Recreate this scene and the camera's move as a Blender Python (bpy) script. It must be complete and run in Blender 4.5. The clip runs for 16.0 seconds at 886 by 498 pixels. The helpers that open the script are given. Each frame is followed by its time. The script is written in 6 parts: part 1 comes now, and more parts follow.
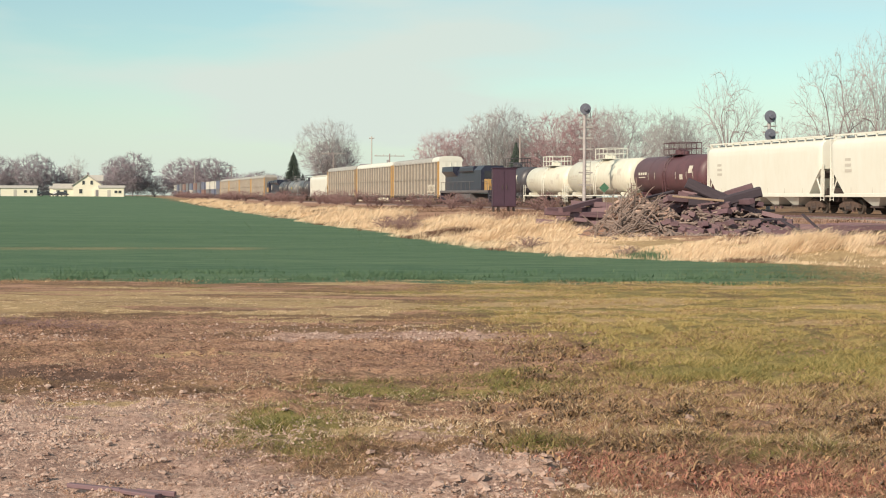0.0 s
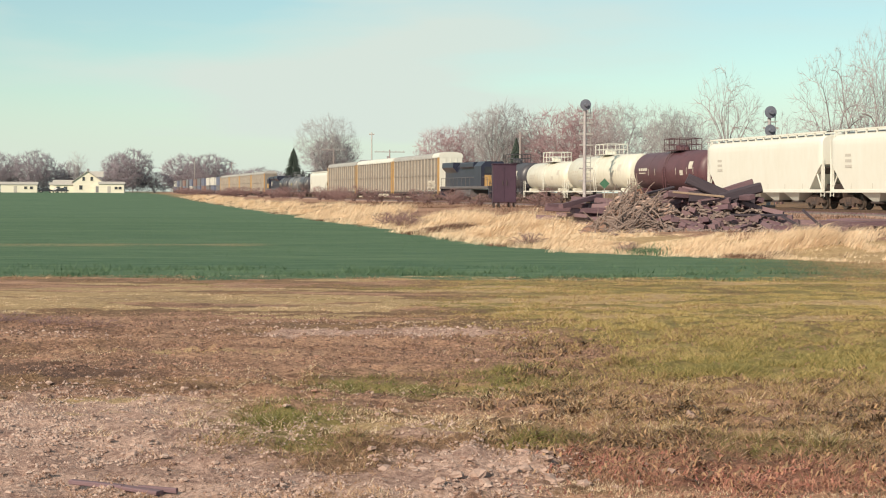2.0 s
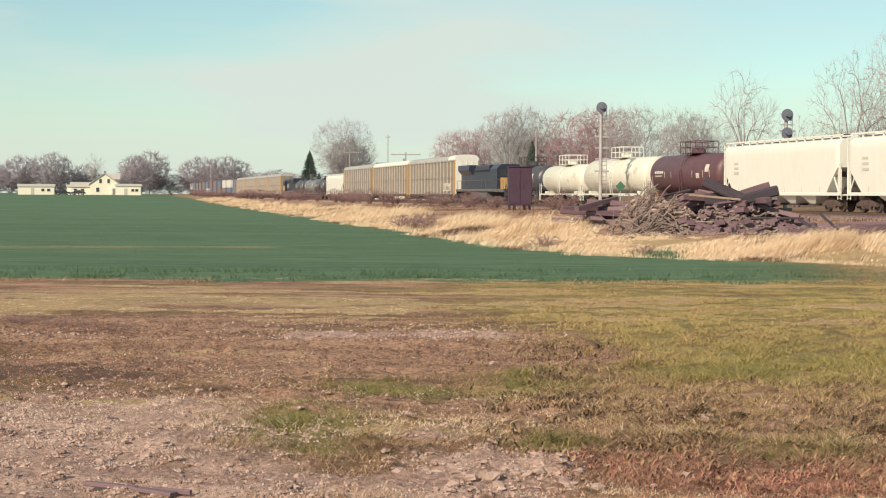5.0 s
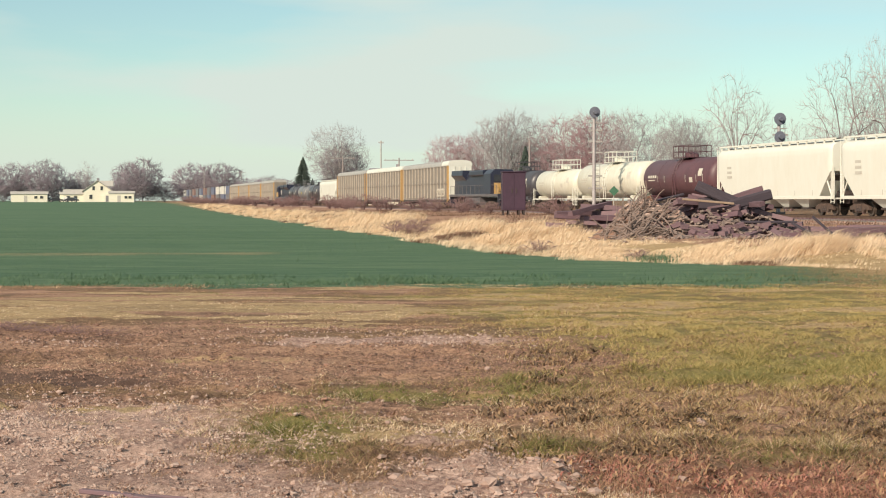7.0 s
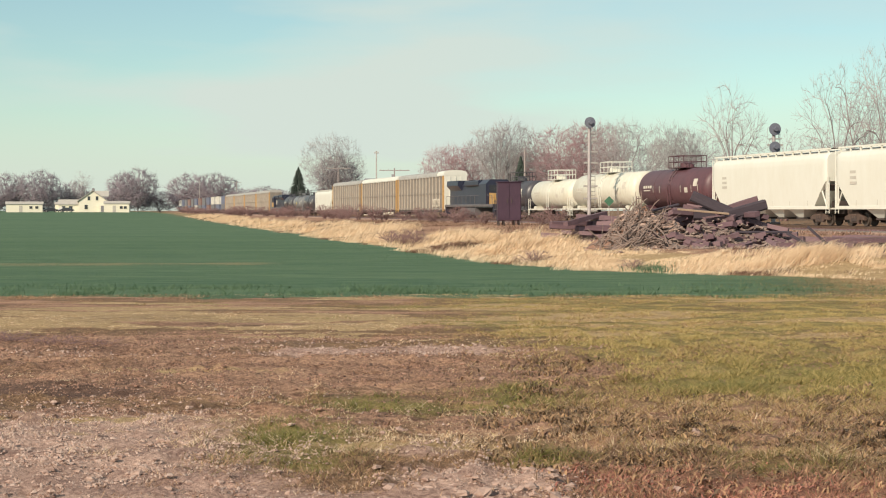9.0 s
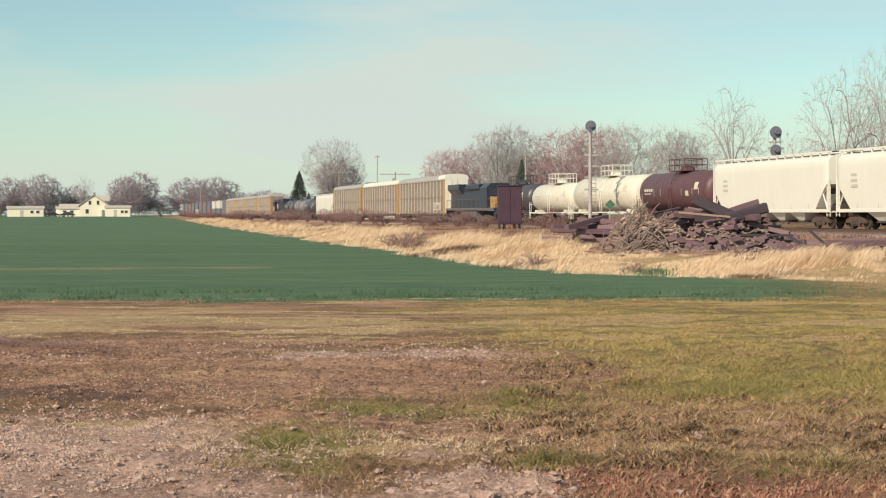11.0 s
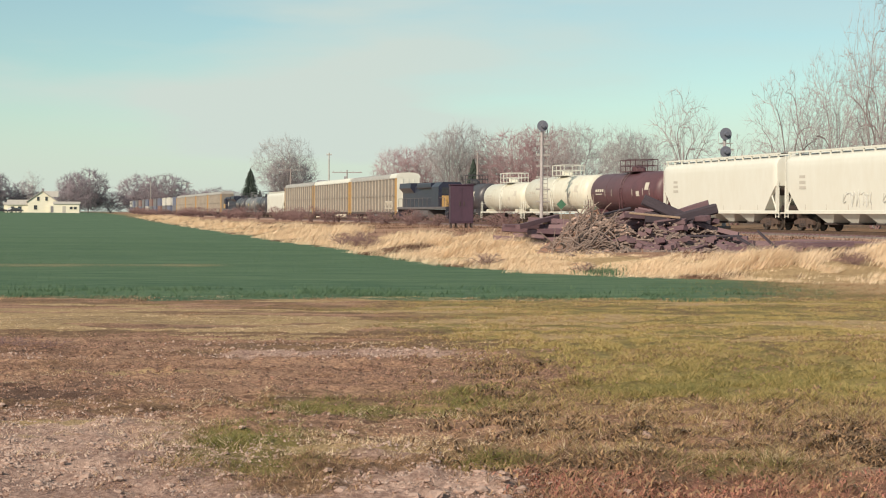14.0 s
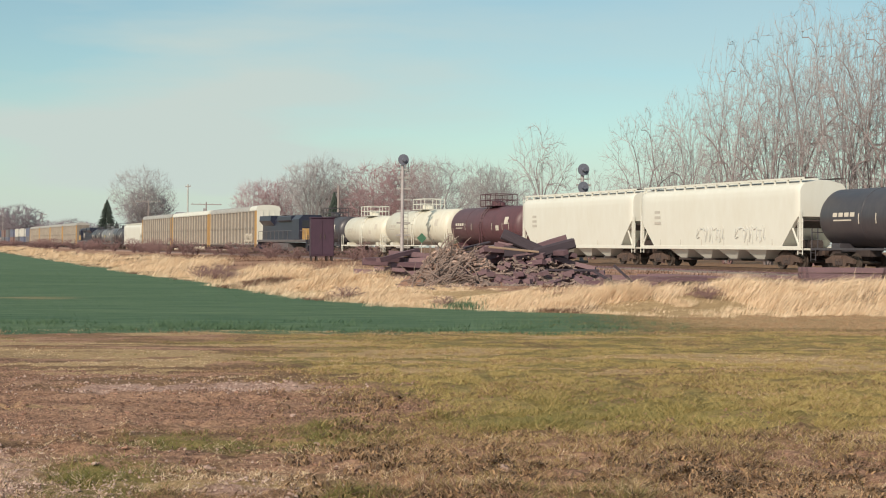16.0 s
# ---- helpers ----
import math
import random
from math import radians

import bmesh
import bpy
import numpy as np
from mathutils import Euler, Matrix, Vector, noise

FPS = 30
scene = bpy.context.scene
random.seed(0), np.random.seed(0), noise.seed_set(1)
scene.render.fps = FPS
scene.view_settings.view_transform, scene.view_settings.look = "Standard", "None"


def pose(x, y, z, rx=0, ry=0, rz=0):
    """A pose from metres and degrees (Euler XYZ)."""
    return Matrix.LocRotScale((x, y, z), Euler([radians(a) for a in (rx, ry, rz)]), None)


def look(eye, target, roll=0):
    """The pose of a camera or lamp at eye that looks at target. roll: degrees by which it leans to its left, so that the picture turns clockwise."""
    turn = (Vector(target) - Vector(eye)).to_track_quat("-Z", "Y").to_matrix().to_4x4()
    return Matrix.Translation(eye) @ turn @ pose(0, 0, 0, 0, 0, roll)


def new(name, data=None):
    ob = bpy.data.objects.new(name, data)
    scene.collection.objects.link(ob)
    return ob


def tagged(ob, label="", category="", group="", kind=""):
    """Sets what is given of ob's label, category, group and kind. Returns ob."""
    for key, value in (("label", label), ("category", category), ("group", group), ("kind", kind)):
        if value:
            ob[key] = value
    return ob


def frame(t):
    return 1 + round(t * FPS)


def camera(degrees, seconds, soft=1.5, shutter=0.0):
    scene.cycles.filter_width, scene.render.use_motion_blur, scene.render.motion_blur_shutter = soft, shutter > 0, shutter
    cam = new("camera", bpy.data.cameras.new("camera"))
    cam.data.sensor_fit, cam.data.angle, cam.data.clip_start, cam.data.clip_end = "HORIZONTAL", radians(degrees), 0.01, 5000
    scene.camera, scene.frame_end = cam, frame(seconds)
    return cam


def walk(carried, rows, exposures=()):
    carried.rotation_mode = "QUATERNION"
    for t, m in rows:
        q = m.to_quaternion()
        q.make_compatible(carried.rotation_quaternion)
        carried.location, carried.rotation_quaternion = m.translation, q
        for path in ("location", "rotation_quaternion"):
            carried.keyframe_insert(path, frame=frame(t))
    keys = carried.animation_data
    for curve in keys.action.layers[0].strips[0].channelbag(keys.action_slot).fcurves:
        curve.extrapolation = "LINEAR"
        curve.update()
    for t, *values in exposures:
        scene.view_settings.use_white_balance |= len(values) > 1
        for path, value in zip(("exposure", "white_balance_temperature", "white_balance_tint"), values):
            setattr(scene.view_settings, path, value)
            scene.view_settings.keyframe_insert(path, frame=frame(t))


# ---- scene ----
cam = camera(33.56, 16.0, soft=1.1)
PATH = [
    (0.0, pose(0.000, 0.000, 1.650, 87.951, -0.250, 0.000)),
    (0.5, pose(-0.004, 0.001, 1.647, 87.997, -0.163, 0.221)),
    (1.0, pose(-0.007, 0.001, 1.647, 87.987, -0.231, 0.249)),
    (1.5, pose(0.003, 0.007, 1.649, 87.877, -0.320, 0.103)),
    (2.0, pose(-0.006, -0.001, 1.653, 87.793, -0.202, 0.005)),
    (2.5, pose(-0.000, 0.002, 1.648, 87.874, -0.203, 0.052)),
    (3.0, pose(-0.005, -0.002, 1.651, 87.850, -0.223, 0.013)),
    (3.5, pose(-0.000, -0.004, 1.649, 87.918, -0.228, 0.628)),
    (4.0, pose(0.007, 0.003, 1.650, 87.891, -0.306, 0.638)),
    (6.5, pose(-0.004, 0.002, 1.653, 87.924, -0.077, 0.467)),
    (7.0, pose(-0.006, 0.001, 1.653, 88.105, 0.014, 0.372)),
    (7.5, pose(0.002, -0.002, 1.651, 88.350, 0.048, 0.359)),
    (8.0, pose(-0.002, -0.000, 1.652, 88.461, -0.016, 0.307)),
    (8.5, pose(-0.002, -0.002, 1.649, 88.590, 0.018, 0.359)),
    (9.0, pose(-0.002, -0.001, 1.653, 88.501, 0.010, 0.193)),
    (11.5, pose(-0.009, 0.001, 1.650, 88.663, 0.119, 0.235)),
    (12.0, pose(-0.003, 0.001, 1.646, 88.588, -0.202, 0.127)),
    (12.5, pose(-0.007, 0.002, 1.649, 88.333, -0.151, 0.030)),
    (13.0, pose(0.002, -0.001, 1.644, 88.495, -0.223, 0.118)),
    (13.5, pose(-0.007, 0.001, 1.648, 88.647, -0.092, -0.197)),
    (14.0, pose(-0.003, 0.001, 1.655, 88.601, -0.295, -1.657)),
    (14.5, pose(0.017, -0.005, 1.653, 89.229, -0.622, -2.983)),
    (15.0, pose(0.001, -0.002, 1.645, 89.770, -0.463, -3.894)),
    (15.5, pose(0.008, -0.001, 1.647, 90.004, -0.661, -5.313)),
    (16.0, pose(0.005, -0.004, 1.658, 89.942, -0.613, -7.085)),
]
EXPOSURE = [(0.0, 0.14, 6850, 12), (7.5, 0.14, 6850, 12), (9.0, 0.08, 6850, 12), (14.0, 0.0, 6800, 12), (16.0, -0.10, 6650, 12)]
walk(cam, PATH, EXPOSURE)

# ---- world, sun ----
SUN_DIR = Vector((-0.52, -0.74, 0.0)).normalized() * math.cos(radians(30)) + Vector((0, 0, math.sin(radians(30))))


def nodes_of(tree, kind, **inputs):
    n = tree.nodes.new(kind)
    for k, v in inputs.items():
        n.inputs[k.replace("_", " ")].default_value = v
    return n


def make_world():
    w = bpy.data.worlds.new("sky")
    scene.world = w
    w.use_nodes = True
    t = w.node_tree
    t.nodes.clear()
    out = t.nodes.new("ShaderNodeOutputWorld")
    bg = nodes_of(t, "ShaderNodeBackground", Strength=SKY)
    sky = t.nodes.new("ShaderNodeTexSky")
    sky.sky_type, sky.sun_disc = "NISHITA", False
    sky.sun_elevation, sky.sun_rotation = radians(30), math.atan2(SUN_DIR.x, SUN_DIR.y)
    sky.air_density, sky.dust_density, sky.ozone_density = 1.0, 0.5, 1.0
    co = t.nodes.new("ShaderNodeTexCoord")
    mp = t.nodes.new("ShaderNodeMapping")
    mp.inputs["Scale"].default_value = (1.7, 1.3, 9.0)
    mp.inputs["Rotation"].default_value = (0.0, 0.22, 0.3)
    nz = nodes_of(t, "ShaderNodeTexNoise", Scale=1.5, Detail=5.0, Roughness=0.5)
    ramp = t.nodes.new("ShaderNodeValToRGB")
    ramp.color_ramp.elements[0].position, ramp.color_ramp.elements[1].position = 0.42, 0.60
    ramp.color_ramp.elements[0].color = (0.12, 0.12, 0.12, 1)
    ramp.color_ramp.elements[1].color = (0.95, 0.95, 0.95, 1)
    mix = t.nodes.new("ShaderNodeMix")
    mix.data_type = "RGBA"
    mix.inputs[7].default_value = CLOUD
    t.links.new(co.outputs["Generated"], mp.inputs[0])
    t.links.new(mp.outputs[0], nz.inputs[0])
    t.links.new(nz.outputs[0], ramp.inputs[0])
    # low haze: the pale band along the horizon
    sep = t.nodes.new("ShaderNodeSeparateXYZ")
    low = t.nodes.new("ShaderNodeMapRange")
    low.interpolation_type = "SMOOTHSTEP"
    low.inputs[1].default_value, low.inputs[2].default_value = 0.0, 0.11
    low.inputs[3].default_value, low.inputs[4].default_value = 0.85, 0.0
    most = t.nodes.new("ShaderNodeMath")
    most.operation = "MAXIMUM"
    t.links.new(co.outputs["Generated"], sep.inputs[0])
    t.links.new(sep.outputs["Z"], low.inputs[0])
    t.links.new(low.outputs[0], most.inputs[0])
    clear = t.nodes.new("ShaderNodeMapRange")
    clear.interpolation_type = "SMOOTHSTEP"
    clear.inputs[1].default_value, clear.inputs[2].default_value = -0.05, 0.30
    clear.inputs[3].default_value, clear.inputs[4].default_value = 1.0, 0.35
    less = t.nodes.new("ShaderNodeMath")
    less.operation = "MULTIPLY"
    t.links.new(sep.outputs["X"], clear.inputs[0])
    t.links.new(clear.outputs[0], less.inputs[0])
    t.links.new(ramp.outputs[0], less.inputs[1])
    t.links.new(less.outputs[0], most.inputs[1])
    t.links.new(most.outputs[0], mix.inputs[0])
    tint = t.nodes.new("ShaderNodeMix")
    tint.data_type, tint.blend_type = "RGBA", "MULTIPLY"
    tint.inputs[0].default_value, tint.inputs[7].default_value = 1.0, (0.84, 1.07, 1.01, 1.0)
    t.links.new(sky.outputs[0], tint.inputs[6])
    t.links.new(tint.outputs[2], mix.inputs[6])
    t.links.new(mix.outputs[2], bg.inputs[0])
    t.links.new(bg.outputs[0], out.inputs[0])
    lamp = bpy.data.lights.new("sun", "SUN")
    lamp.energy, lamp.angle, lamp.color = SUN, radians(0.53), (1.0, 0.88, 0.72)
    ob = new("sun", lamp)
    ob.matrix_world = look((0, 0, 60), Vector((0, 0, 60)) - SUN_DIR)


SKY, SUN, CLOUD = 0.104, 4.7, (5.85, 6.85, 6.5, 1.0)
make_world()

# ---- materials ----


def mat(name, base, second=None, scale=3.0, rough=0.8, metal=0.0, bump=0.0, stretch=(1, 1, 1), island=0.0, obj=0.0, fine=6.0, spec=0.5, island_to=None, thin=False):
    """A surface of two tones: broad patches and fine grain, with relief."""
    m = bpy.data.materials.new(name)
    m.use_nodes = True
    t = m.node_tree
    b = t.nodes["Principled BSDF"]
    b.inputs["Roughness"].default_value, b.inputs["Metallic"].default_value = rough, metal
    b.inputs["Specular IOR Level"].default_value = spec
    second = second or tuple(c * 0.7 for c in base)
    co = t.nodes.new("ShaderNodeTexCoord")
    mp = t.nodes.new("ShaderNodeMapping")
    mp.inputs["Scale"].default_value = stretch
    t.links.new(co.outputs["Object"], mp.inputs[0])
    big = nodes_of(t, "ShaderNodeTexNoise", Scale=scale, Detail=5.0, Roughness=0.6)
    small = nodes_of(t, "ShaderNodeTexNoise", Scale=scale * fine, Detail=4.0, Roughness=0.65)
    t.links.new(mp.outputs[0], big.inputs[0])
    t.links.new(mp.outputs[0], small.inputs[0])
    ramp = t.nodes.new("ShaderNodeValToRGB")
    ramp.color_ramp.elements[0].position, ramp.color_ramp.elements[1].position = 0.36, 0.66
    ramp.color_ramp.elements[0].color, ramp.color_ramp.elements[1].color = (*second, 1), (*base, 1)
    add = t.nodes.new("ShaderNodeMath")
    add.operation = "MULTIPLY_ADD"
    add.inputs[1].default_value = 0.5
    t.links.new(small.outputs[0], add.inputs[0])
    half = t.nodes.new("ShaderNodeMath")
    half.operation = "MULTIPLY"
    half.inputs[1].default_value = 0.5
    t.links.new(big.outputs[0], half.inputs[0])
    t.links.new(half.outputs[0], add.inputs[2])
    t.links.new(add.outputs[0], ramp.inputs[0])
    col = ramp.outputs[0]
    for amount, node, socket in ((island, "ShaderNodeNewGeometry", "Random Per Island"), (obj, "ShaderNodeObjectInfo", "Random")):
        if amount:
            g = t.nodes.new(node)
            mx = t.nodes.new("ShaderNodeMix")
            mx.data_type = "RGBA"
            to = island_to or tuple(c * (1 - amount) for c in base)
            mx.inputs[7].default_value = (*to, 1)
            sc = t.nodes.new("ShaderNodeMath")
            sc.operation = "MULTIPLY"
            sc.inputs[1].default_value = (1.0 if node == "ShaderNodeNewGeometry" else amount) if island_to else amount * 1.6
            sc.use_clamp = True
            t.links.new(g.outputs[socket], sc.inputs[0])
            t.links.new(sc.outputs[0], mx.inputs[0])
            t.links.new(col, mx.inputs[6])
            col = mx.outputs[2]
    t.links.new(col, b.inputs["Base Color"])
    if thin:  # blades let some light through
        glow = t.nodes.new("ShaderNodeBsdfTranslucent")
        both = nodes_of(t, "ShaderNodeMixShader", Fac=0.25)
        t.links.new(col, glow.inputs[0])
        t.links.new(b.outputs[0], both.inputs[1])
        t.links.new(glow.outputs[0], both.inputs[2])
        t.links.new(both.outputs[0], t.nodes["Material Output"].inputs[0])
    if bump:
        bp = nodes_of(t, "ShaderNodeBump", Strength=bump, Distance=0.03)
        t.links.new(add.outputs[0], bp.inputs["Height"])
        t.links.new(bp.outputs[0], b.inputs["Normal"])
    return m


M_WHITE = mat("white_car_paint", (0.68, 0.685, 0.63), (0.63, 0.62, 0.55), 0.3, 0.45, bump=0.02, stretch=(1.2, 1.2, 0.5), obj=0.06)
M_CREAM = mat("cream_car_paint", (0.66, 0.65, 0.57), (0.56, 0.525, 0.425), 0.4, 0.45, bump=0.03, stretch=(1.5, 1.5, 0.45))
# this brown carries a little purple lens tint in its colour
M_BROWN = mat("oxide_brown_paint", (0.125, 0.054, 0.066), (0.08, 0.038, 0.047), 0.6, 0.5, stretch=(1.4, 1.4, 0.6))
M_BLACK = mat("black_tank_paint", (0.042, 0.04, 0.052), (0.07, 0.065, 0.072), 0.6, 0.4, stretch=(1.4, 1.4, 0.5))
M_GREY = mat("grey_tank_paint", (0.20, 0.205, 0.215), (0.13, 0.13, 0.135), 0.7, 0.45, stretch=(1.4, 1.4, 0.5))
M_RACK = mat("galvanised_rack_panel", (0.27, 0.235, 0.20), (0.17, 0.145, 0.125), 0.9, 0.6, metal=0.0, stretch=(1, 1, 0.35), obj=0.15)
M_RACKROOF = mat("grey_rack_roof", (0.42, 0.41, 0.39), (0.30, 0.28, 0.26), 0.6, 0.5)
M_RIB = mat("pale_rack_post", (0.50, 0.45, 0.38), (0.34, 0.29, 0.24), 0.8, 0.6)
M_YELLOW = mat("yellow_car_paint", (0.52, 0.32, 0.12), (0.38, 0.23, 0.09), 0.8, 0.5)
M_LOCOBLUE = mat("dark_blue_locomotive_paint", (0.026, 0.031, 0.058), (0.018, 0.02, 0.035), 0.8, 0.4)
M_LOCOGREY = mat("locomotive_grey_paint", (0.15, 0.135, 0.14), (0.09, 0.08, 0.085), 0.8, 0.5)
M_UNDER = mat("grimy_underframe_steel", (0.075, 0.055, 0.05), (0.04, 0.03, 0.03), 2.0, 0.8, bump=0.1)
M_TRUCK = mat("rusty_truck_iron", (0.13, 0.085, 0.065), (0.06, 0.04, 0.035), 4.0, 0.8, bump=0.1)
M_WHEEL = mat("worn_wheel_steel", (0.16, 0.13, 0.11), (0.08, 0.06, 0.05), 5.0, 0.55, metal=0.5)
M_RAIL = mat("rail_steel", (0.20, 0.13, 0.10), (0.11, 0.07, 0.05), 6.0, 0.6, metal=0.4)
# tie and beam tones have the purple of lens veil mixed in
M_TIE = mat("weathered_tie_timber", (0.165, 0.096, 0.115), (0.09, 0.053, 0.066), 5.0, 0.9, bump=0.4, stretch=(0.3, 3, 3), obj=0.6, island_to=(0.25, 0.165, 0.175))
M_LOG = mat("dark_creosote_beam", (0.068, 0.052, 0.066), (0.04, 0.03, 0.04), 5.0, 0.85, bump=0.4, stretch=(0.3, 3, 3))
M_PALEWOOD = mat("broken_pale_timber", (0.42, 0.30, 0.21), (0.25, 0.17, 0.13), 5.0, 0.85, bump=0.3, obj=0.25)
M_BRANCH = mat("dead_branch_bark", (0.34, 0.255, 0.22), (0.17, 0.125, 0.115), 6.0, 0.9, bump=0.3, island=0.4)
M_BALLAST = mat("ballast_stone", (0.27, 0.22, 0.20), (0.13, 0.10, 0.095), 7.0, 0.9, bump=0.6, island=0.3)
M_STONE = mat("pale_limestone_gravel", (0.60, 0.45, 0.38), (0.40, 0.28, 0.235), 9.0, 0.9, bump=0.4, island=0.8, island_to=(0.30, 0.195, 0.16))
M_CLOD = mat("brown_soil_clod", (0.48, 0.28, 0.20), (0.29, 0.16, 0.115), 8.0, 0.95, bump=0.3, island=0.5, island_to=(0.14, 0.08, 0.06))
M_CHIP = mat("pinkish_gravel_chip", (0.40, 0.265, 0.215), (0.25, 0.16, 0.13), 8.0, 0.95, island=0.5, island_to=(0.60, 0.44, 0.37))
M_STEELW = mat("aluminium_signal_paint", (0.50, 0.48, 0.45), (0.33, 0.30, 0.28), 3.0, 0.5, metal=0.3)
M_MAST = mat("weathered_mast_paint", (0.46, 0.43, 0.43), (0.30, 0.27, 0.275), 3.0, 0.6)
M_SIGBLACK = mat("black_signal_disc", (0.10, 0.11, 0.15), (0.16, 0.17, 0.205), 3.0, 0.6)
# the cabinet's brown is shifted to purple to stand in for lens tint
M_CASE = mat("lens_tinted_relay_case", (0.062, 0.028, 0.052), (0.042, 0.02, 0.038), 1.2, 0.6, stretch=(1, 1, 0.4))
M_SIGN = mat("green_hazard_sign", (0.06, 0.17, 0.10), (0.04, 0.11, 0.07), 3.0, 0.5)
M_PLATE = mat("pale_stencil_paint", (0.62, 0.58, 0.50), (0.48, 0.44, 0.38), 3.0, 0.6)
M_YPLATE = mat("yellow_placard", (0.65, 0.55, 0.08), (0.5, 0.42, 0.06), 3.0, 0.6)
M_GRAFF = mat("grey_spray_paint", (0.44, 0.45, 0.43), (0.52, 0.52, 0.49), 3.0, 0.6)
M_GRAFG = mat("green_spray_paint", (0.10, 0.36, 0.22), (0.18, 0.42, 0.28), 3.0, 0.6)
M_BARK = mat("grey_bark", (0.33, 0.28, 0.28), (0.21, 0.175, 0.175), 4.0, 0.9, bump=0.3, obj=0.2)
M_TWIG = mat("bare_twig", (0.40, 0.365, 0.365), (0.29, 0.265, 0.27), 1.0, 0.9, obj=0.25)
M_TWIGRED = mat("reddish_bare_twig", (0.42, 0.27, 0.285), (0.33, 0.21, 0.225), 1.0, 0.9, obj=0.2)
# purple-grey of distance haze is put into this twig colour
M_TWIGFAR = mat("haze_tinted_far_twig", (0.31, 0.265, 0.30), (0.235, 0.20, 0.23), 0.3, 0.9, obj=0.3)
M_TWIGPALE = mat("pale_bare_twig", (0.45, 0.405, 0.40), (0.33, 0.29, 0.29), 1.0, 0.9, obj=0.2)
M_BRUSH = mat("dark_brush_stem", (0.30, 0.185, 0.18), (0.20, 0.12, 0.12), 1.0, 0.9, obj=0.3)
M_NEEDLE = mat("conifer_needles", (0.06, 0.085, 0.068), (0.035, 0.052, 0.042), 2.0, 0.8, island=0.4)
M_STRAW = mat("dry_tall_grass", (0.84, 0.64, 0.44), (0.70, 0.51, 0.34), 0.35, 0.8, island=0.5, island_to=(0.90, 0.73, 0.53), thin=True)
M_STRAWDARK = mat("brown_dead_weed", (0.36, 0.20, 0.135), (0.22, 0.12, 0.09), 0.8, 0.85, island=0.7, island_to=(0.09, 0.058, 0.036))
M_WHEAT = mat("young_wheat_blade", (0.088, 0.17, 0.095), (0.066, 0.13, 0.076), 0.25, 0.8, island=0.5, island_to=(0.135, 0.205, 0.112), thin=True)
M_GRASS = mat("lawn_grass_blade", (0.33, 0.268, 0.083), (0.22, 0.178, 0.058), 0.35, 0.8, island=0.5, island_to=(0.52, 0.385, 0.16))
M_GREEN = mat("fresh_grass_blade", (0.15, 0.165, 0.042), (0.09, 0.105, 0.03), 1.2, 0.75, island=0.6, island_to=(0.30, 0.25, 0.09), thin=True)
M_DRY = mat("dry_grass_blade", (0.74, 0.50, 0.30), (0.45, 0.275, 0.16), 0.9, 0.85, island=0.5, island_to=(0.22, 0.12, 0.07))
M_LEAFBROWN = mat("brown_weed_leaf", (0.52, 0.33, 0.18), (0.30, 0.18, 0.10), 2.0, 0.8, island=0.9, island_to=(0.07, 0.045, 0.03))
M_REDWEED = mat("reddish_weed_leaf", (0.45, 0.16, 0.13), (0.27, 0.095, 0.08), 2.0, 0.8, island=0.6, island_to=(0.42, 0.24, 0.15))
M_SIDING = mat("white_lap_siding", (0.78, 0.74, 0.62), (0.68, 0.63, 0.5), 0.7, 0.6, stretch=(0.3, 0.3, 6))
M_ROOFPALE = mat("pale_shingle_roof", (0.50, 0.47, 0.42), (0.38, 0.35, 0.32), 1.5, 0.85)
M_ROOFGREY = mat("grey_shingle_roof", (0.26, 0.25, 0.26), (0.19, 0.18, 0.19), 1.5, 0.85)
M_GLASS = mat("dark_window_glass", (0.035, 0.04, 0.05), (0.06, 0.065, 0.07), 1.0, 0.08)
M_CARDARK = mat("dark_car_paint", (0.035, 0.035, 0.045), (0.05, 0.05, 0.06), 1.0, 0.25)
M_CARPALE = mat("pale_car_paint", (0.55, 0.54, 0.52), (0.45, 0.44, 0.42), 1.0, 0.25)
M_TYRE = mat("tyre_rubber", (0.025, 0.025, 0.025), (0.035, 0.035, 0.035), 4.0, 0.85)
M_POLE = mat("weathered_pole_wood", (0.36, 0.31, 0.30), (0.25, 0.21, 0.20), 4.0, 0.9, stretch=(3, 3, 0.4))
M_BOX = {
    "blue": mat("blue_container_paint", (0.17, 0.19, 0.27), None, 0.6, 0.5),
    "red": mat("red_container_paint", (0.28, 0.17, 0.15), None, 0.6, 0.5),
    "white": mat("white_container_paint", (0.70, 0.68, 0.62), None, 0.6, 0.5),
    "slate": mat("slate_container_paint", (0.20, 0.195, 0.21), None, 0.6, 0.5),
}

# ---- geometry helpers ----


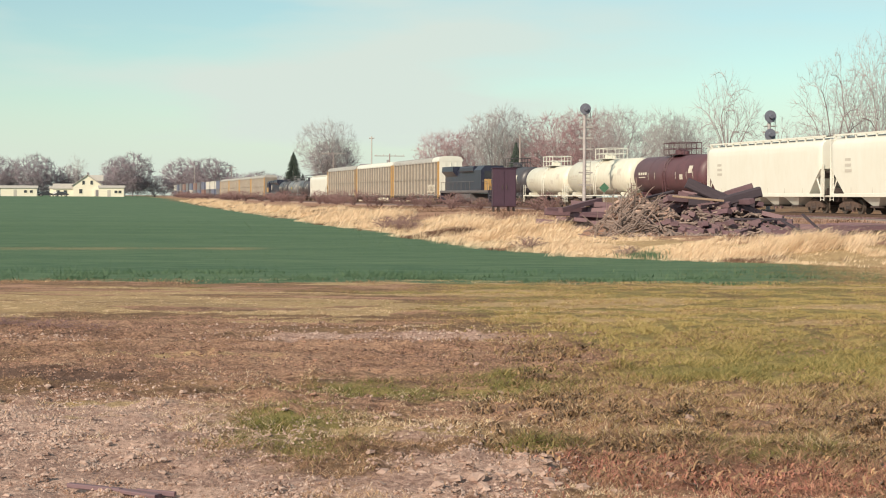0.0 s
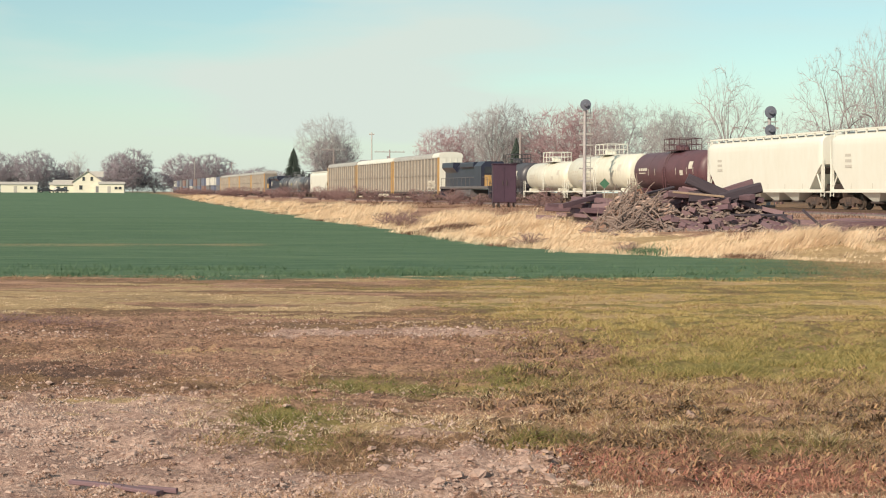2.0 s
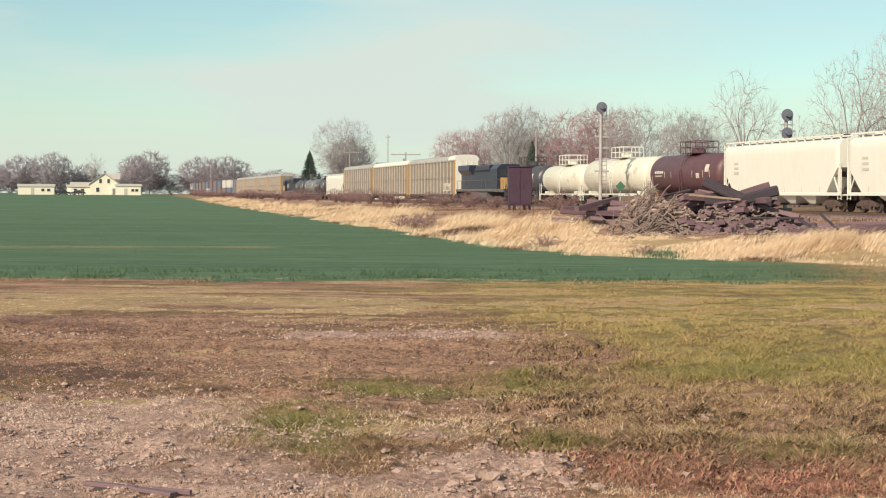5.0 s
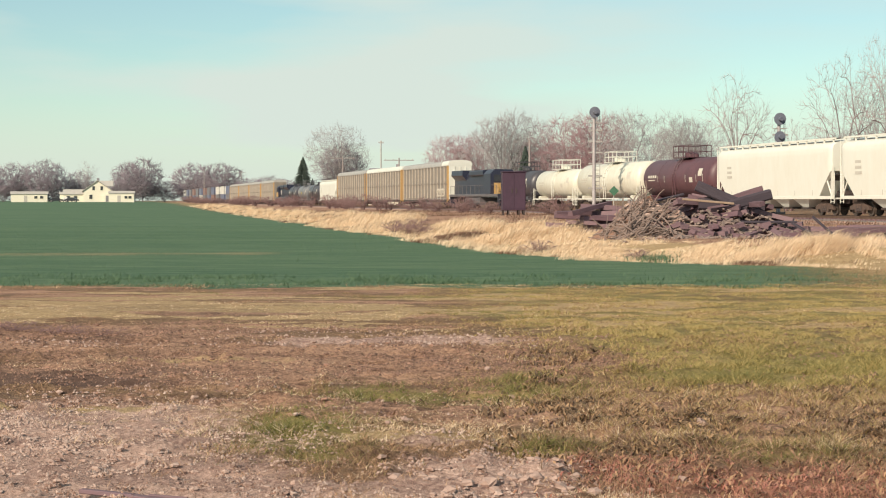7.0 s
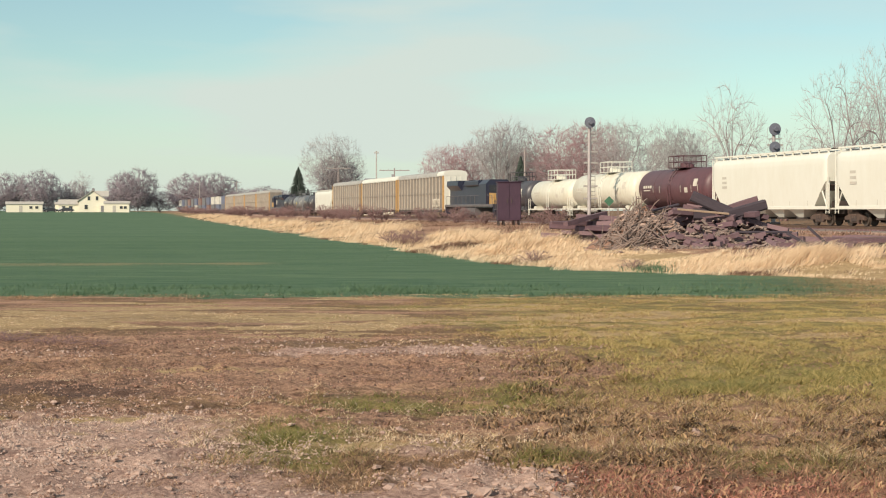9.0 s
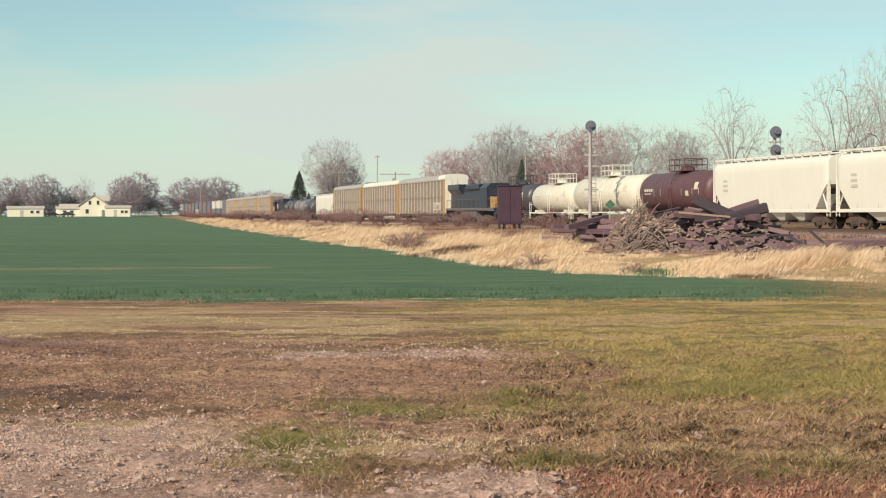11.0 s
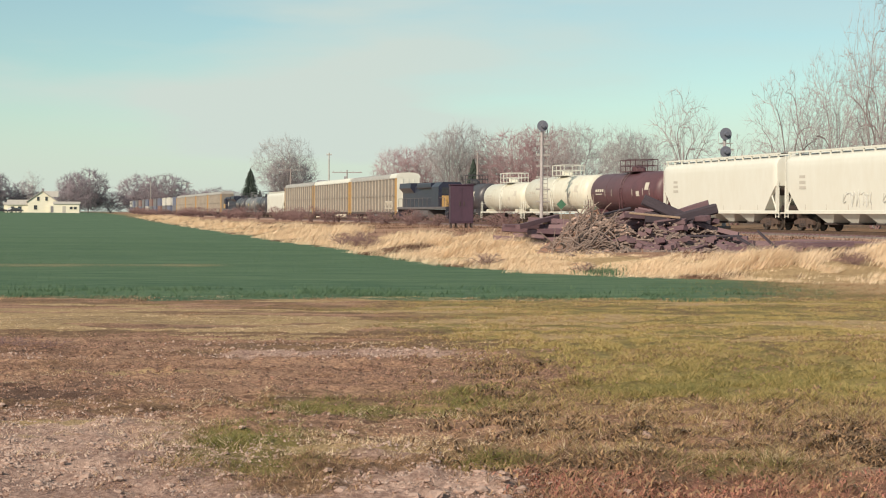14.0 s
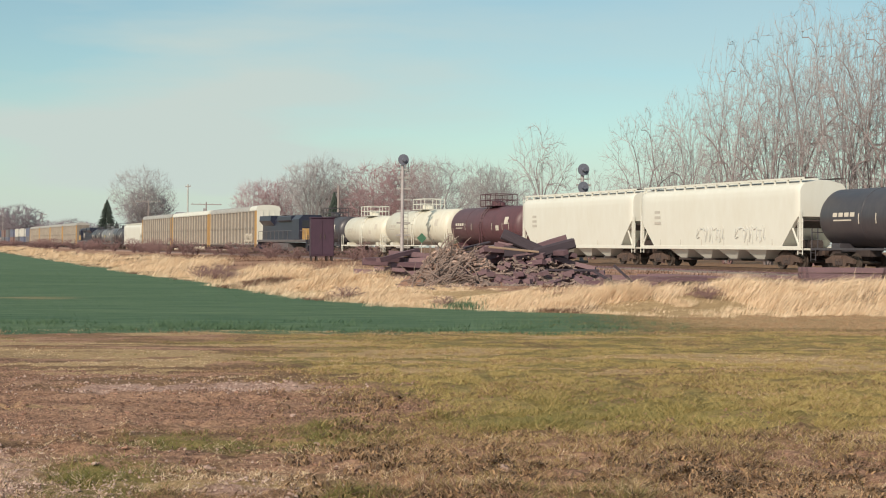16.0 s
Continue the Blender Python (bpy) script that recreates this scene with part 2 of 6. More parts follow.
class Geo:
    """Collects vertices and faces of one mesh."""

    def __init__(self):
        self.v, self.f = [], []

    def add(self, verts, faces):
        n = len(self.v)
        self.v += [tuple(p) for p in verts]
        self.f += [tuple(i + n for i in f) for f in faces]
        return self

    def box(self, x0, x1, y0, y1, z0, z1, m=None, c=0.0):
        """A block with its long edges cut by c."""
        if c:
            ring = [(y0 + c, z0), (y1 - c, z0), (y1, z0 + c), (y1, z1 - c), (y1 - c, z1), (y0 + c, z1), (y0, z1 - c), (y0, z0 + c)]
        else:
            ring = [(y0, z0), (y1, z0), (y1, z1), (y0, z1)]
        k = len(ring)
        vs = [Vector((x, y, z)) for x in (x0, x1) for y, z in ring]
        if m:
            vs = [m @ p for p in vs]
        fs = [(i, (i + 1) % k, k + (i + 1) % k, k + i) for i in range(k)] + [tuple(reversed(range(k))), tuple(range(k, 2 * k))]
        return self.add(vs, fs)

    def tube(self, pts, r, sides=6, r2=None):
        pts = [Vector(p) for p in pts]
        n = len(pts)
        vs = []
        for i, p in enumerate(pts):
            a = (pts[min(i + 1, n - 1)] - pts[max(i - 1, 0)]).normalized()
            u = a.cross(Vector((0, 0, 1)) if abs(a.z) < 0.9 else Vector((1, 0, 0))).normalized()
            w = a.cross(u)
            rr = r if r2 is None else r + (r2 - r) * i / (n - 1)
            vs += [p + (u * math.cos(q) + w * math.sin(q)) * rr for q in (2 * math.pi * j / sides for j in range(sides))]
        fs = [(i * sides + j, i * sides + (j + 1) % sides, (i + 1) * sides + (j + 1) % sides, (i + 1) * sides + j) for i in range(n - 1) for j in range(sides)]
        fs += [tuple(reversed(range(sides))), tuple(range((n - 1) * sides, n * sides))]
        return self.add(vs, fs)

    def loft(self, rings, caps=True):
        k = len(rings[0])
        vs = [p for ring in rings for p in ring]
        fs = [(i * k + j, i * k + (j + 1) % k, (i + 1) * k + (j + 1) % k, (i + 1) * k + j) for i in range(len(rings) - 1) for j in range(k)]
        if caps:
            fs += [tuple(reversed(range(k))), tuple(range((len(rings) - 1) * k, len(rings) * k))]
        return self.add(vs, fs)

    def mesh(self, name, material, smooth=0.0):
        me = bpy.data.meshes.new(name)
        me.from_pydata(self.v, [], self.f)
        me.materials.append(material)
        if smooth:
            me.polygons.foreach_set("use_smooth", [True] * len(me.polygons))
            me.set_sharp_from_angle(angle=radians(smooth))
        me.update()
        return me


def part(name, geo, material, parent, label="", smooth=0.0, at=None):
    ob = new(name, geo.mesh(name, material, smooth) if isinstance(geo, Geo) else geo)
    ob.parent = parent
    if at is not None:
        ob.matrix_basis = at
    return tagged(ob, label)


def thing(name, m, label, category, group="", kind=""):
    ob = new(name)
    ob.matrix_basis = m
    return tagged(ob, label, category, group, kind)


def solid(name, geo, material, m, label, category, group="", kind="", smooth=0.0):
    ob = new(name, geo.mesh(name, material, smooth))
    ob.matrix_basis = m
    return tagged(ob, label, category, group, kind)


def fast_mesh(name, verts, faces, material):
    """A large mesh from arrays: verts (n, 3), faces (m, k) with k = 3 or 4."""
    me = bpy.data.meshes.new(name)
    k = faces.shape[1]
    me.vertices.add(len(verts))
    me.vertices.foreach_set("co", np.ascontiguousarray(verts, dtype=np.float32).ravel())
    me.loops.add(faces.size)
    me.loops.foreach_set("vertex_index", np.ascontiguousarray(faces, dtype=np.int32).ravel())
    me.polygons.add(len(faces))
    me.polygons.foreach_set("loop_start", np.arange(0, faces.size, k, dtype=np.int32))
    me.materials.append(material)
    me.update(calc_edges=True)
    me.validate()
    return me


rng = np.random.default_rng(7)
LATTICE = rng.random((256, 256))


def vnoise(x, y):
    """Smooth value noise of arrays, 0 to 1, one cell per unit."""
    xi, yi = np.floor(x).astype(int), np.floor(y).astype(int)
    u, v = x - xi, y - yi
    u, v = u * u * (3 - 2 * u), v * v * (3 - 2 * v)
    g = lambda a, b: LATTICE[a & 255, b & 255]
    return (g(xi, yi) * (1 - u) + g(xi + 1, yi) * u) * (1 - v) + (g(xi, yi + 1) * (1 - u) + g(xi + 1, yi + 1) * u) * v


def fbm(x, y, octaves=4):
    total, amp, s = 0.0, 0.5, 1.0
    for k in range(octaves):
        total = total + amp * vnoise(x * s + 17.3 * k, y * s + 9.1 * k)
        amp, s = amp * 0.5, s * 2.03
    return total / (1 - 0.5 ** octaves)


def step01(a, b, x):
    q = np.clip((x - a) / (b - a), 0, 1)
    return q * q * (3 - 2 * q)


# ---- the lie of the land: s runs along the track, o across it ----
BETA = radians(-14.0)
DX, DY = math.sin(BETA), math.cos(BETA)
EX, EY = math.cos(BETA), -math.sin(BETA)
RAIL_Z, TRACK_O = 0.72, 45.05
TRACK_TURN = math.degrees(math.atan2(DY, DX))


def tw(s, o, z=0.0):
    return Vector((DX * s + EX * o, DY * s + EY * o, z))


def so(x, y):
    return DX * x + DY * y, EX * x + EY * y


def bank(x, y):
    """How far a place lies inside the edge of the wheat field, towards the track."""
    s, o = so(x, y)
    edge = 13.3 + 0.031 * np.clip(s - 60, 0, 700) + 1.3 * (fbm(s * 0.11, s * 0.0 + 3.0) - 0.5) + 0.5 * (fbm(s * 0.6, s * 0.0 + 8.0) - 0.5)
    front = 38.4 - 0.72 * np.clip(x - 6.0, -3.0, 4.3) + 0.25 * np.clip(x - 11.0, 0, 8) + 1.4 * (fbm(x * 0.23 + 40, x * 0.0) - 0.5)
    return np.minimum(o - edge, y - front)


def land(x, y):
    x, y = np.asarray(x, float), np.asarray(y, float)
    s, o = so(x, y)
    b = bank(x, y)
    far = np.hypot(x, y)
    z = 1.15 * step01(120, 480, far) * step01(30, 10, o)
    z = z + 0.42 * step01(0.2, 5.5, b) * step01(700, 200, far)
    z = z + 1.15 * step01(200, 700, far) * step01(10, 30, o)
    z = z + 0.10 * (fbm(x * 0.5, y * 0.5) - 0.5) * step01(0.0, 3.0, b) + 0.05 * (fbm(x * 0.9, y * 0.9) - 0.5) * step01(60, 30, far)
    z = z + 0.24 * np.exp(-(((x - 4.1) / 7) ** 2) - ((y - 100) / 9) ** 2)
    z = z + 0.25 * step01(48.5, 55, o) * step01(700, 200, far)
    return z


def land1(x, y):
    return float(land(np.array([x]), np.array([y]))[0])


def relief(x, y):
    """Clods, hollows and tufty unevenness of the near ground."""
    x, y = np.asarray(x, float), np.asarray(y, float)
    near = step01(25, 15, y) * step01(5, 7, y) * step01(16, 11, np.abs(x))
    lump = fbm(x * 5.2, y * 4.2, 4) - 0.5
    fine = fbm(x * 11.0 + 40, y * 9.0, 3) - 0.5
    return near * (0.16 * lump * np.abs(lump) * 4 + 0.055 * fine)


def surface1(x, y):
    return land1(x, y) + float(relief(np.array([x]), np.array([y]))[0])


# ---- ground ----
BLOBS = {  # x, y, half-width, half-depth, weight
    "green": [(-1.15, 10.7, 0.5, 1.1, 1.0), (-0.9, 9.4, 0.4, 0.4, 0.5), (0.65, 13.2, 0.55, 1.0, 0.9), (2.35, 13.5, 0.55, 0.6, 1.0), (0.65, 9.7, 0.3, 0.25, 0.9), (2.2, 9.5, 0.4, 0.3, 0.7), (-0.3, 12.3, 0.8, 0.5, 0.5), (3.8, 14.5, 1.2, 1.6, 0.5), (-0.6, 12.6, 0.4, 0.5, 0.6), (-1.6, 22.5, 1.3, 0.5, 0.7), (-3.8, 26.0, 1.8, 0.7, 0.6), (0.2, 21.5, 1.0, 0.5, 0.6), (-1.0, 25.0, 1.5, 0.6, 0.5)],
    "gravel": [(-3.0, 10.2, 1.6, 1.9, 1.0), (-2.6, 8.6, 1.4, 1.0, 0.9), (0.15, 8.6, 0.5, 0.8, 1.0), (0.3, 9.0, 0.5, 0.35, 0.7), (-1.1, 17.2, 1.5, 0.55, 0.9), (0.1, 17.4, 0.7, 0.4, 0.6), (-1.8, 18.4, 1.0, 0.4, 0.4), (-0.2, 10.1, 0.5, 0.25, 0.7), (-4.6, 16.8, 1.0, 0.35, 0.4), (-0.7, 8.2, 1.0, 0.5, 0.4)],
    "soil": [(-2.0, 14.6, 3.2, 2.2, 0.9), (-4.5, 18.0, 2.0, 1.6, 0.8), (-0.3, 15.4, 1.8, 1.4, 0.6), (-1.6, 8.3, 1.0, 0.35, 0.6), (0.3, 11.2, 0.9, 0.6, 0.5)],
    # patches near (-4, 13.4) put a cast shadow into the ground colour
    "dark": [(-4.2, 13.5, 1.1, 0.55, 1.3), (-3.4, 13.3, 1.2, 0.25, 0.7), (-3.3, 12.3, 1.3, 0.3, 0.5), (-4.3, 17.4, 0.6, 0.3, 0.8)],
    "weeds": [(0.95, 13.2, 0.25, 0.5, 0.7), (1.1, 15.4, 0.4, 0.8, 0.6), (2.3, 11.3, 1.3, 1.0, 1.0), (1.2, 11.9, 0.5, 0.6, 0.7), (3.6, 11.6, 1.4, 1.0, 0.9), (2.9, 10.2, 1.4, 0.7, 0.9), (1.3, 10.2, 0.5, 0.7, 0.7), (0.8, 15.6, 0.5, 0.8, 0.5), (5.2, 11.0, 1.2, 1.3, 0.7)],
    "red": [(1.9, 8.5, 0.8, 0.55, 1.0), (0.9, 8.9, 0.3, 0.25, 0.6), (1.2, 9.2, 0.35, 0.3, 0.7), (3.2, 8.9, 0.8, 0.5, 0.5)],
    "straw": [(-3.0, 11.6, 0.9, 0.14, 1.0), (-2.5, 10.9, 0.6, 0.10, 0.7), (-0.3, 10.2, 0.9, 0.22, 0.8), (-0.6, 11.0, 0.5, 0.15, 0.7), (-2.6, 15.0, 1.4, 0.25, 0.6), (-1.9, 19.7, 1.6, 0.12, 1.0), (1.6, 10.1, 0.4, 0.12, 0.6), (2.9, 9.7, 0.5, 0.3, 0.7), (4.3, 9.6, 1.0, 0.6, 0.6), (5.5, 12.5, 1.2, 0.5, 0.5), (8.0, 22.0, 2.5, 1.0, 0.5), (-5.4, 23.4, 2.2, 0.7, 1.0), (-3.9, 22.6, 1.5, 0.6, 0.7), (-1.5, 28.6, 2.5, 0.45, 0.8), (0.5, 28.9, 1.2, 0.3, 0.7), (-0.5, 21.0, 3.0, 0.5, 0.3), (-6.5, 28.6, 3.0, 0.4, 0.5)],
}


def cover(kind, x, y):
    total = np.zeros_like(np.asarray(x, float))
    for bx, by, w, h, k in BLOBS[kind]:
        total = total + k * np.exp(-(((x - bx) / w) ** 2 + ((y - by) / h) ** 2))
    return np.clip(total * (0.35 + 1.3 * fbm(x * 1.7 + 3, y * 1.1 + len(kind) * 5)), 0, 1.2)


def drift(x, y, k, lo, hi):
    """Low streaky patches, long across the view of the field, 0 to 1."""
    return step01(lo, hi, fbm(x * 0.42 + 13.7 * k, y * 1.25 + 5.1 * k, 5))


def wheat_mask(x, y):
    b = bank(x, y)
    front = 27.9 + 1.5 * (fbm(x * 0.9, y * 0.5) - 0.5)
    fade = 1 - step01(4.0, 11.0, x - 0.25 * (y - 30))
    return step01(-0.35, 0.35, y - front) * step01(0.5, -0.6, b) * fade


def make_ground():
    def line(lo, hi, step, ratio, far_lo, far_hi):
        v = list(np.arange(lo, hi, step))
        up, down, a, b = step, step, v[-1], v[0]
        while a < far_hi:
            up *= ratio
            a += up
            v.append(a)
        while b > far_lo:
            down *= ratio
            b -= down
            v.insert(0, b)
        return np.array(v)

    xs = line(-6.0, 8.0, 0.11, 1.06, -3500, 3500)
    ys = np.concatenate([line(7.2, 17, 0.08, 1.08, -2500, 7.3)[:-3], np.arange(17, 33, 0.18), line(33, 46, 0.3, 1.05, 33, 4200)])
    ys = np.unique(np.round(ys, 4))
    X, Y = np.meshgrid(xs, ys)
    Z = land(X, Y) + 0.03 * (fbm(X * 3.1, Y * 3.1) - 0.5) * step01(40, 25, np.hypot(X, Y))
    Z += relief(X, Y)
    n, m = len(xs), len(ys)
    idx = np.arange(n * m).reshape(m, n)
    quads = np.stack([idx[:-1, :-1], idx[:-1, 1:], idx[1:, 1:], idx[1:, :-1]], -1).reshape(-1, 4)
    me = fast_mesh("ground", np.stack([X, Y, Z], -1).reshape(-1, 3), quads, ground_material())
    me.polygons.foreach_set("use_smooth", [True] * len(me.polygons))
    B = bank(X, Y)
    s, o = so(X, Y)
    lawn = step01(0.0, 3.0, X + 0.9 + 0.13 * (Y - 18)) * step01(10.5, 14, Y)
    masks = {
        "wheat": wheat_mask(X, Y),
        "tramline": wheat_mask(X, Y) * np.exp(-((Y - 45.8 - 0.03 * X + 0.8 * (fbm(X * 0.3, X * 0.0 + 2.0) - 0.5)) / 1.9) ** 2) * step01(-3.5, -7, X) * (0.25 + 0.75 * fbm(X * 0.35, Y * 0.6 + 4.0)),
        "straw": np.clip(0.62 * step01(6.5, 11, X) * step01(29.0, 31.0, Y) * step01(0.8, -0.2, B) + step01(-0.6, 0.8, B) * step01(5.5, 3.0, B) + cover("straw", X, Y) * (Y < 28.3) + 0.9 * drift(X, Y, 1, 0.54, 0.60) * (Y < 28.4) * (Y > 19) + 0.3 * step01(9, 14, B) * fbm(X * 0.2, Y * 0.2), 0, 1),
        "gravel": np.clip(cover("gravel", X, Y) + step01(36, 39, o) * step01(52, 49, o), 0, 1),
        "green": np.clip(cover("green", X, Y) + 0.75 * step01(0.0, 3.0, X + 0.9 + 0.13 * (Y - 18)) * step01(11.5, 15, Y) * step01(28.6, 27.8, Y) * (0.4 + fbm(X * 0.8, Y * 0.5)) + 0.55 * step01(4, 9, X) * step01(27.6, 28.2, Y) * step01(0.6, -0.2, B), 0, 1),
        "soil": np.clip(cover("soil", X, Y) + 0.9 * drift(X, Y, 2, 0.54, 0.60) * (Y < 29) * (1 - 0.85 * lawn) + cover("weeds", X, Y) * 0.8 + step01(3.0, 5.0, B) * step01(40, 36, o) * (0.5 + fbm(X * 0.3, Y * 0.3)), 0, 1),
        "dark": np.clip(cover("dark", X, Y) + 0.4 * drift(X, Y, 3, 0.58, 0.68) * (Y < 31) * (Y > 11) * (1 - lawn), 0, 1),
        "red": np.clip(cover("red", X, Y), 0, 1),
    }
    for key, values in masks.items():
        a = me.attributes.new(key, "FLOAT", "POINT")
        a.data.foreach_set("value", values.astype(np.float32).ravel())
    tagged(new("ground", me), "flat farmland with mown grass, gravel patches and a green wheat field", "ground", kind="structure")


def ground_material():
    m = bpy.data.materials.new("farm_ground")
    m.use_nodes = True
    t = m.node_tree
    b = t.nodes["Principled BSDF"]
    b.inputs["Roughness"].default_value = 0.95
    b.inputs["Specular IOR Level"].default_value = 0.2
    co = t.nodes.new("ShaderNodeTexCoord")
    scales = {}
    for key, sc in (("fine", 21.0), ("mid", 5.0), ("wide", 0.9)):
        scales[key] = nodes_of(t, "ShaderNodeTexNoise", Scale=sc, Detail=7.0, Roughness=0.78)
        t.links.new(co.outputs["Object"], scales[key].inputs[0])
    streak_map = t.nodes.new("ShaderNodeMapping")
    streak_map.inputs["Scale"].default_value = (0.22, 1.3, 1.0)
    t.links.new(co.outputs["Object"], streak_map.inputs[0])
    band_map = t.nodes.new("ShaderNodeMapping")
    band_map.inputs["Scale"].default_value = (0.018, 0.16, 1.0)
    t.links.new(co.outputs["Object"], band_map.inputs[0])
    scales["band"] = nodes_of(t, "ShaderNodeTexNoise", Scale=1.6, Detail=6.0, Roughness=0.6)
    t.links.new(band_map.outputs[0], scales["band"].inputs[0])
    scales["streak"] = nodes_of(t, "ShaderNodeTexNoise", Scale=1.5, Detail=8.0, Roughness=0.72)
    t.links.new(streak_map.outputs[0], scales["streak"].inputs[0])

    def two(lo, hi, key, a=0.35, c=0.65):
        r = t.nodes.new("ShaderNodeValToRGB")
        r.color_ramp.elements[0].position, r.color_ramp.elements[1].position = a, c
        r.color_ramp.elements[0].color, r.color_ramp.elements[1].color = (*lo, 1), (*hi, 1)
        t.links.new(scales[key].outputs[0], r.inputs[0])
        return r.outputs[0]

    def over(below, above, fac):
        mx = t.nodes.new("ShaderNodeMix")
        mx.data_type = "RGBA"
        t.links.new(fac, mx.inputs[0])
        t.links.new(below, mx.inputs[6])
        t.links.new(above, mx.inputs[7])
        return mx.outputs[2]

    def half(a, c):
        mx = t.nodes.new("ShaderNodeMix")
        mx.data_type = "RGBA"
        mx.inputs[0].default_value = 0.5
        t.links.new(a, mx.inputs[6])
        t.links.new(c, mx.inputs[7])
        return mx.outputs[2]

    def mask(key, soft=0.22):
        a = t.nodes.new("ShaderNodeAttribute")
        a.attribute_name = key
        n = t.nodes.new("ShaderNodeMath")
        n.operation = "MULTIPLY_ADD"
        n.inputs[1].default_value, n.inputs[2].default_value = 1.6, -0.8
        t.links.new(scales["mid"].outputs[0], n.inputs[0])
        s = t.nodes.new("ShaderNodeMath")
        t.links.new(a.outputs["Fac"], s.inputs[0])
        t.links.new(n.outputs[0], s.inputs[1])
        r = t.nodes.new("ShaderNodeMapRange")
        r.interpolation_type = "SMOOTHSTEP"
        r.inputs[1].default_value, r.inputs[2].default_value = 0.5 - soft, 0.5 + soft
        t.links.new(s.outputs[0], r.inputs[0])
        return r.outputs[0]

    col = half(two((0.145, 0.082, 0.05), (0.33, 0.20, 0.115), "streak", 0.44, 0.57), two((0.075, 0.044, 0.03), (0.34, 0.215, 0.13), "fine", 0.44, 0.57))
    for key, c in (
        ("green", half(two((0.16, 0.128, 0.045), (0.36, 0.28, 0.105), "streak", 0.44, 0.57), two((0.10, 0.08, 0.032), (0.33, 0.25, 0.10), "fine", 0.44, 0.57))),
        ("soil", half(two((0.20, 0.108, 0.073), (0.52, 0.31, 0.205), "streak", 0.44, 0.57), two((0.095, 0.05, 0.036), (0.58, 0.345, 0.23), "fine", 0.44, 0.57))),
        ("gravel", half(two((0.36, 0.22, 0.178), (0.60, 0.40, 0.32), "streak", 0.44, 0.57), two((0.18, 0.108, 0.088), (0.64, 0.44, 0.355), "fine", 0.44, 0.57))),
        ("straw", half(two((0.32, 0.21, 0.11), (0.55, 0.39, 0.21), "mid", 0.40, 0.60), two((0.20, 0.125, 0.068), (0.56, 0.40, 0.22), "fine", 0.44, 0.57))),
        ("red", half(two((0.15, 0.06, 0.045), (0.36, 0.17, 0.12), "mid"), two((0.07, 0.032, 0.025), (0.42, 0.22, 0.15), "fine", 0.44, 0.57))),
        ("dark", half(two((0.09, 0.052, 0.042), (0.20, 0.118, 0.085), "streak"), two((0.05, 0.03, 0.026), (0.20, 0.12, 0.088), "fine"))),
        ("wheat", half(half(two((0.058, 0.122, 0.072), (0.145, 0.21, 0.118), "band", 0.42, 0.62), two((0.042, 0.09, 0.052), (0.13, 0.20, 0.112), "fine", 0.44, 0.57)), two((0.05, 0.106, 0.062), (0.128, 0.19, 0.106), "streak", 0.44, 0.57))),
        ("tramline", half(two((0.18, 0.17, 0.09), (0.32, 0.26, 0.15), "streak"), two((0.14, 0.14, 0.075), (0.34, 0.27, 0.155), "fine"))),
    ):
        col = over(col, c, mask(key))
    t.links.new(col, b.inputs["Base Color"])
    bp = nodes_of(t, "ShaderNodeBump", Strength=0.85, Distance=0.03)
    t.links.new(scales["fine"].outputs[0], bp.inputs["Height"])
    t.links.new(bp.outputs[0], b.inputs["Normal"])
    return m


make_ground()

# ---- railway bed ----


def make_track():
    g = Geo()
    prof = [(-3.3, -0.75), (-2.1, -0.27), (-1.75, -0.22), (1.75, -0.22), (2.1, -0.27), (3.3, -0.75)]
    rings = []
    for s in list(range(20, 300, 4)) + list(range(300, 1500, 40)):
        rings.append([tw(s, TRACK_O + a * (1 + 0.05 * math.sin(s * 1.7)), RAIL_Z + z + 0.03 * math.sin(s * 0.9 + a)) for a, z in prof])
    g.loft(rings, caps=False)
    bed = tagged(new("ballast_bed", g.mesh("ballast_bed", M_BALLAST)), "raised bed of brown-grey crushed stone under the track", "ballast", kind="structure")
    rail_profile = [(-0.07, -0.17), (0.07, -0.17), (0.02, -0.13), (0.035, -0.04), (0.035, 0.0), (-0.035, 0.0), (-0.035, -0.04), (-0.02, -0.13)]
    for off in (-0.75, 0.75):
        r = Geo().loft([[tw(s, TRACK_O + off + a, RAIL_Z + z) for a, z in rail_profile] for s in (15, 200, 1500)])
        tagged(new("rail", r.mesh("rail", M_RAIL)), "long rusty steel rail spiked to the ties", "rail", kind="structure")
    return bed


BED = make_track()

# ---- rolling stock: x along the car, +y the side towards the field, z above the rail ----


def wheelset(parent, x, r=0.42):
    """Two wheels and their axle."""
    for y in (-0.76, 0.76):
        g = Geo()
        ring = lambda yy, rr: [(x + rr * math.cos(a), yy, r + rr * math.sin(a)) for a in (2 * math.pi * k / 16 for k in range(16))]
        sg = 1 if y > 0 else -1
        g.loft([ring(y - 0.06 * sg, r + 0.03), ring(y - 0.03 * sg, r + 0.03), ring(y - 0.03 * sg, r), ring(y + 0.07 * sg, r - 0.01), ring(y + 0.07 * sg, r * 0.8), ring(y + 0.02 * sg, r * 0.72), ring(y + 0.03 * sg, r * 0.35), ring(y + 0.1 * sg, r * 0.3)])
        part("wheel", g, M_WHEEL, parent, smooth=30)
    part("axle", Geo().tube([(x, -0.8, r), (x, 0.8, r)], 0.08, 8), M_WHEEL, parent)


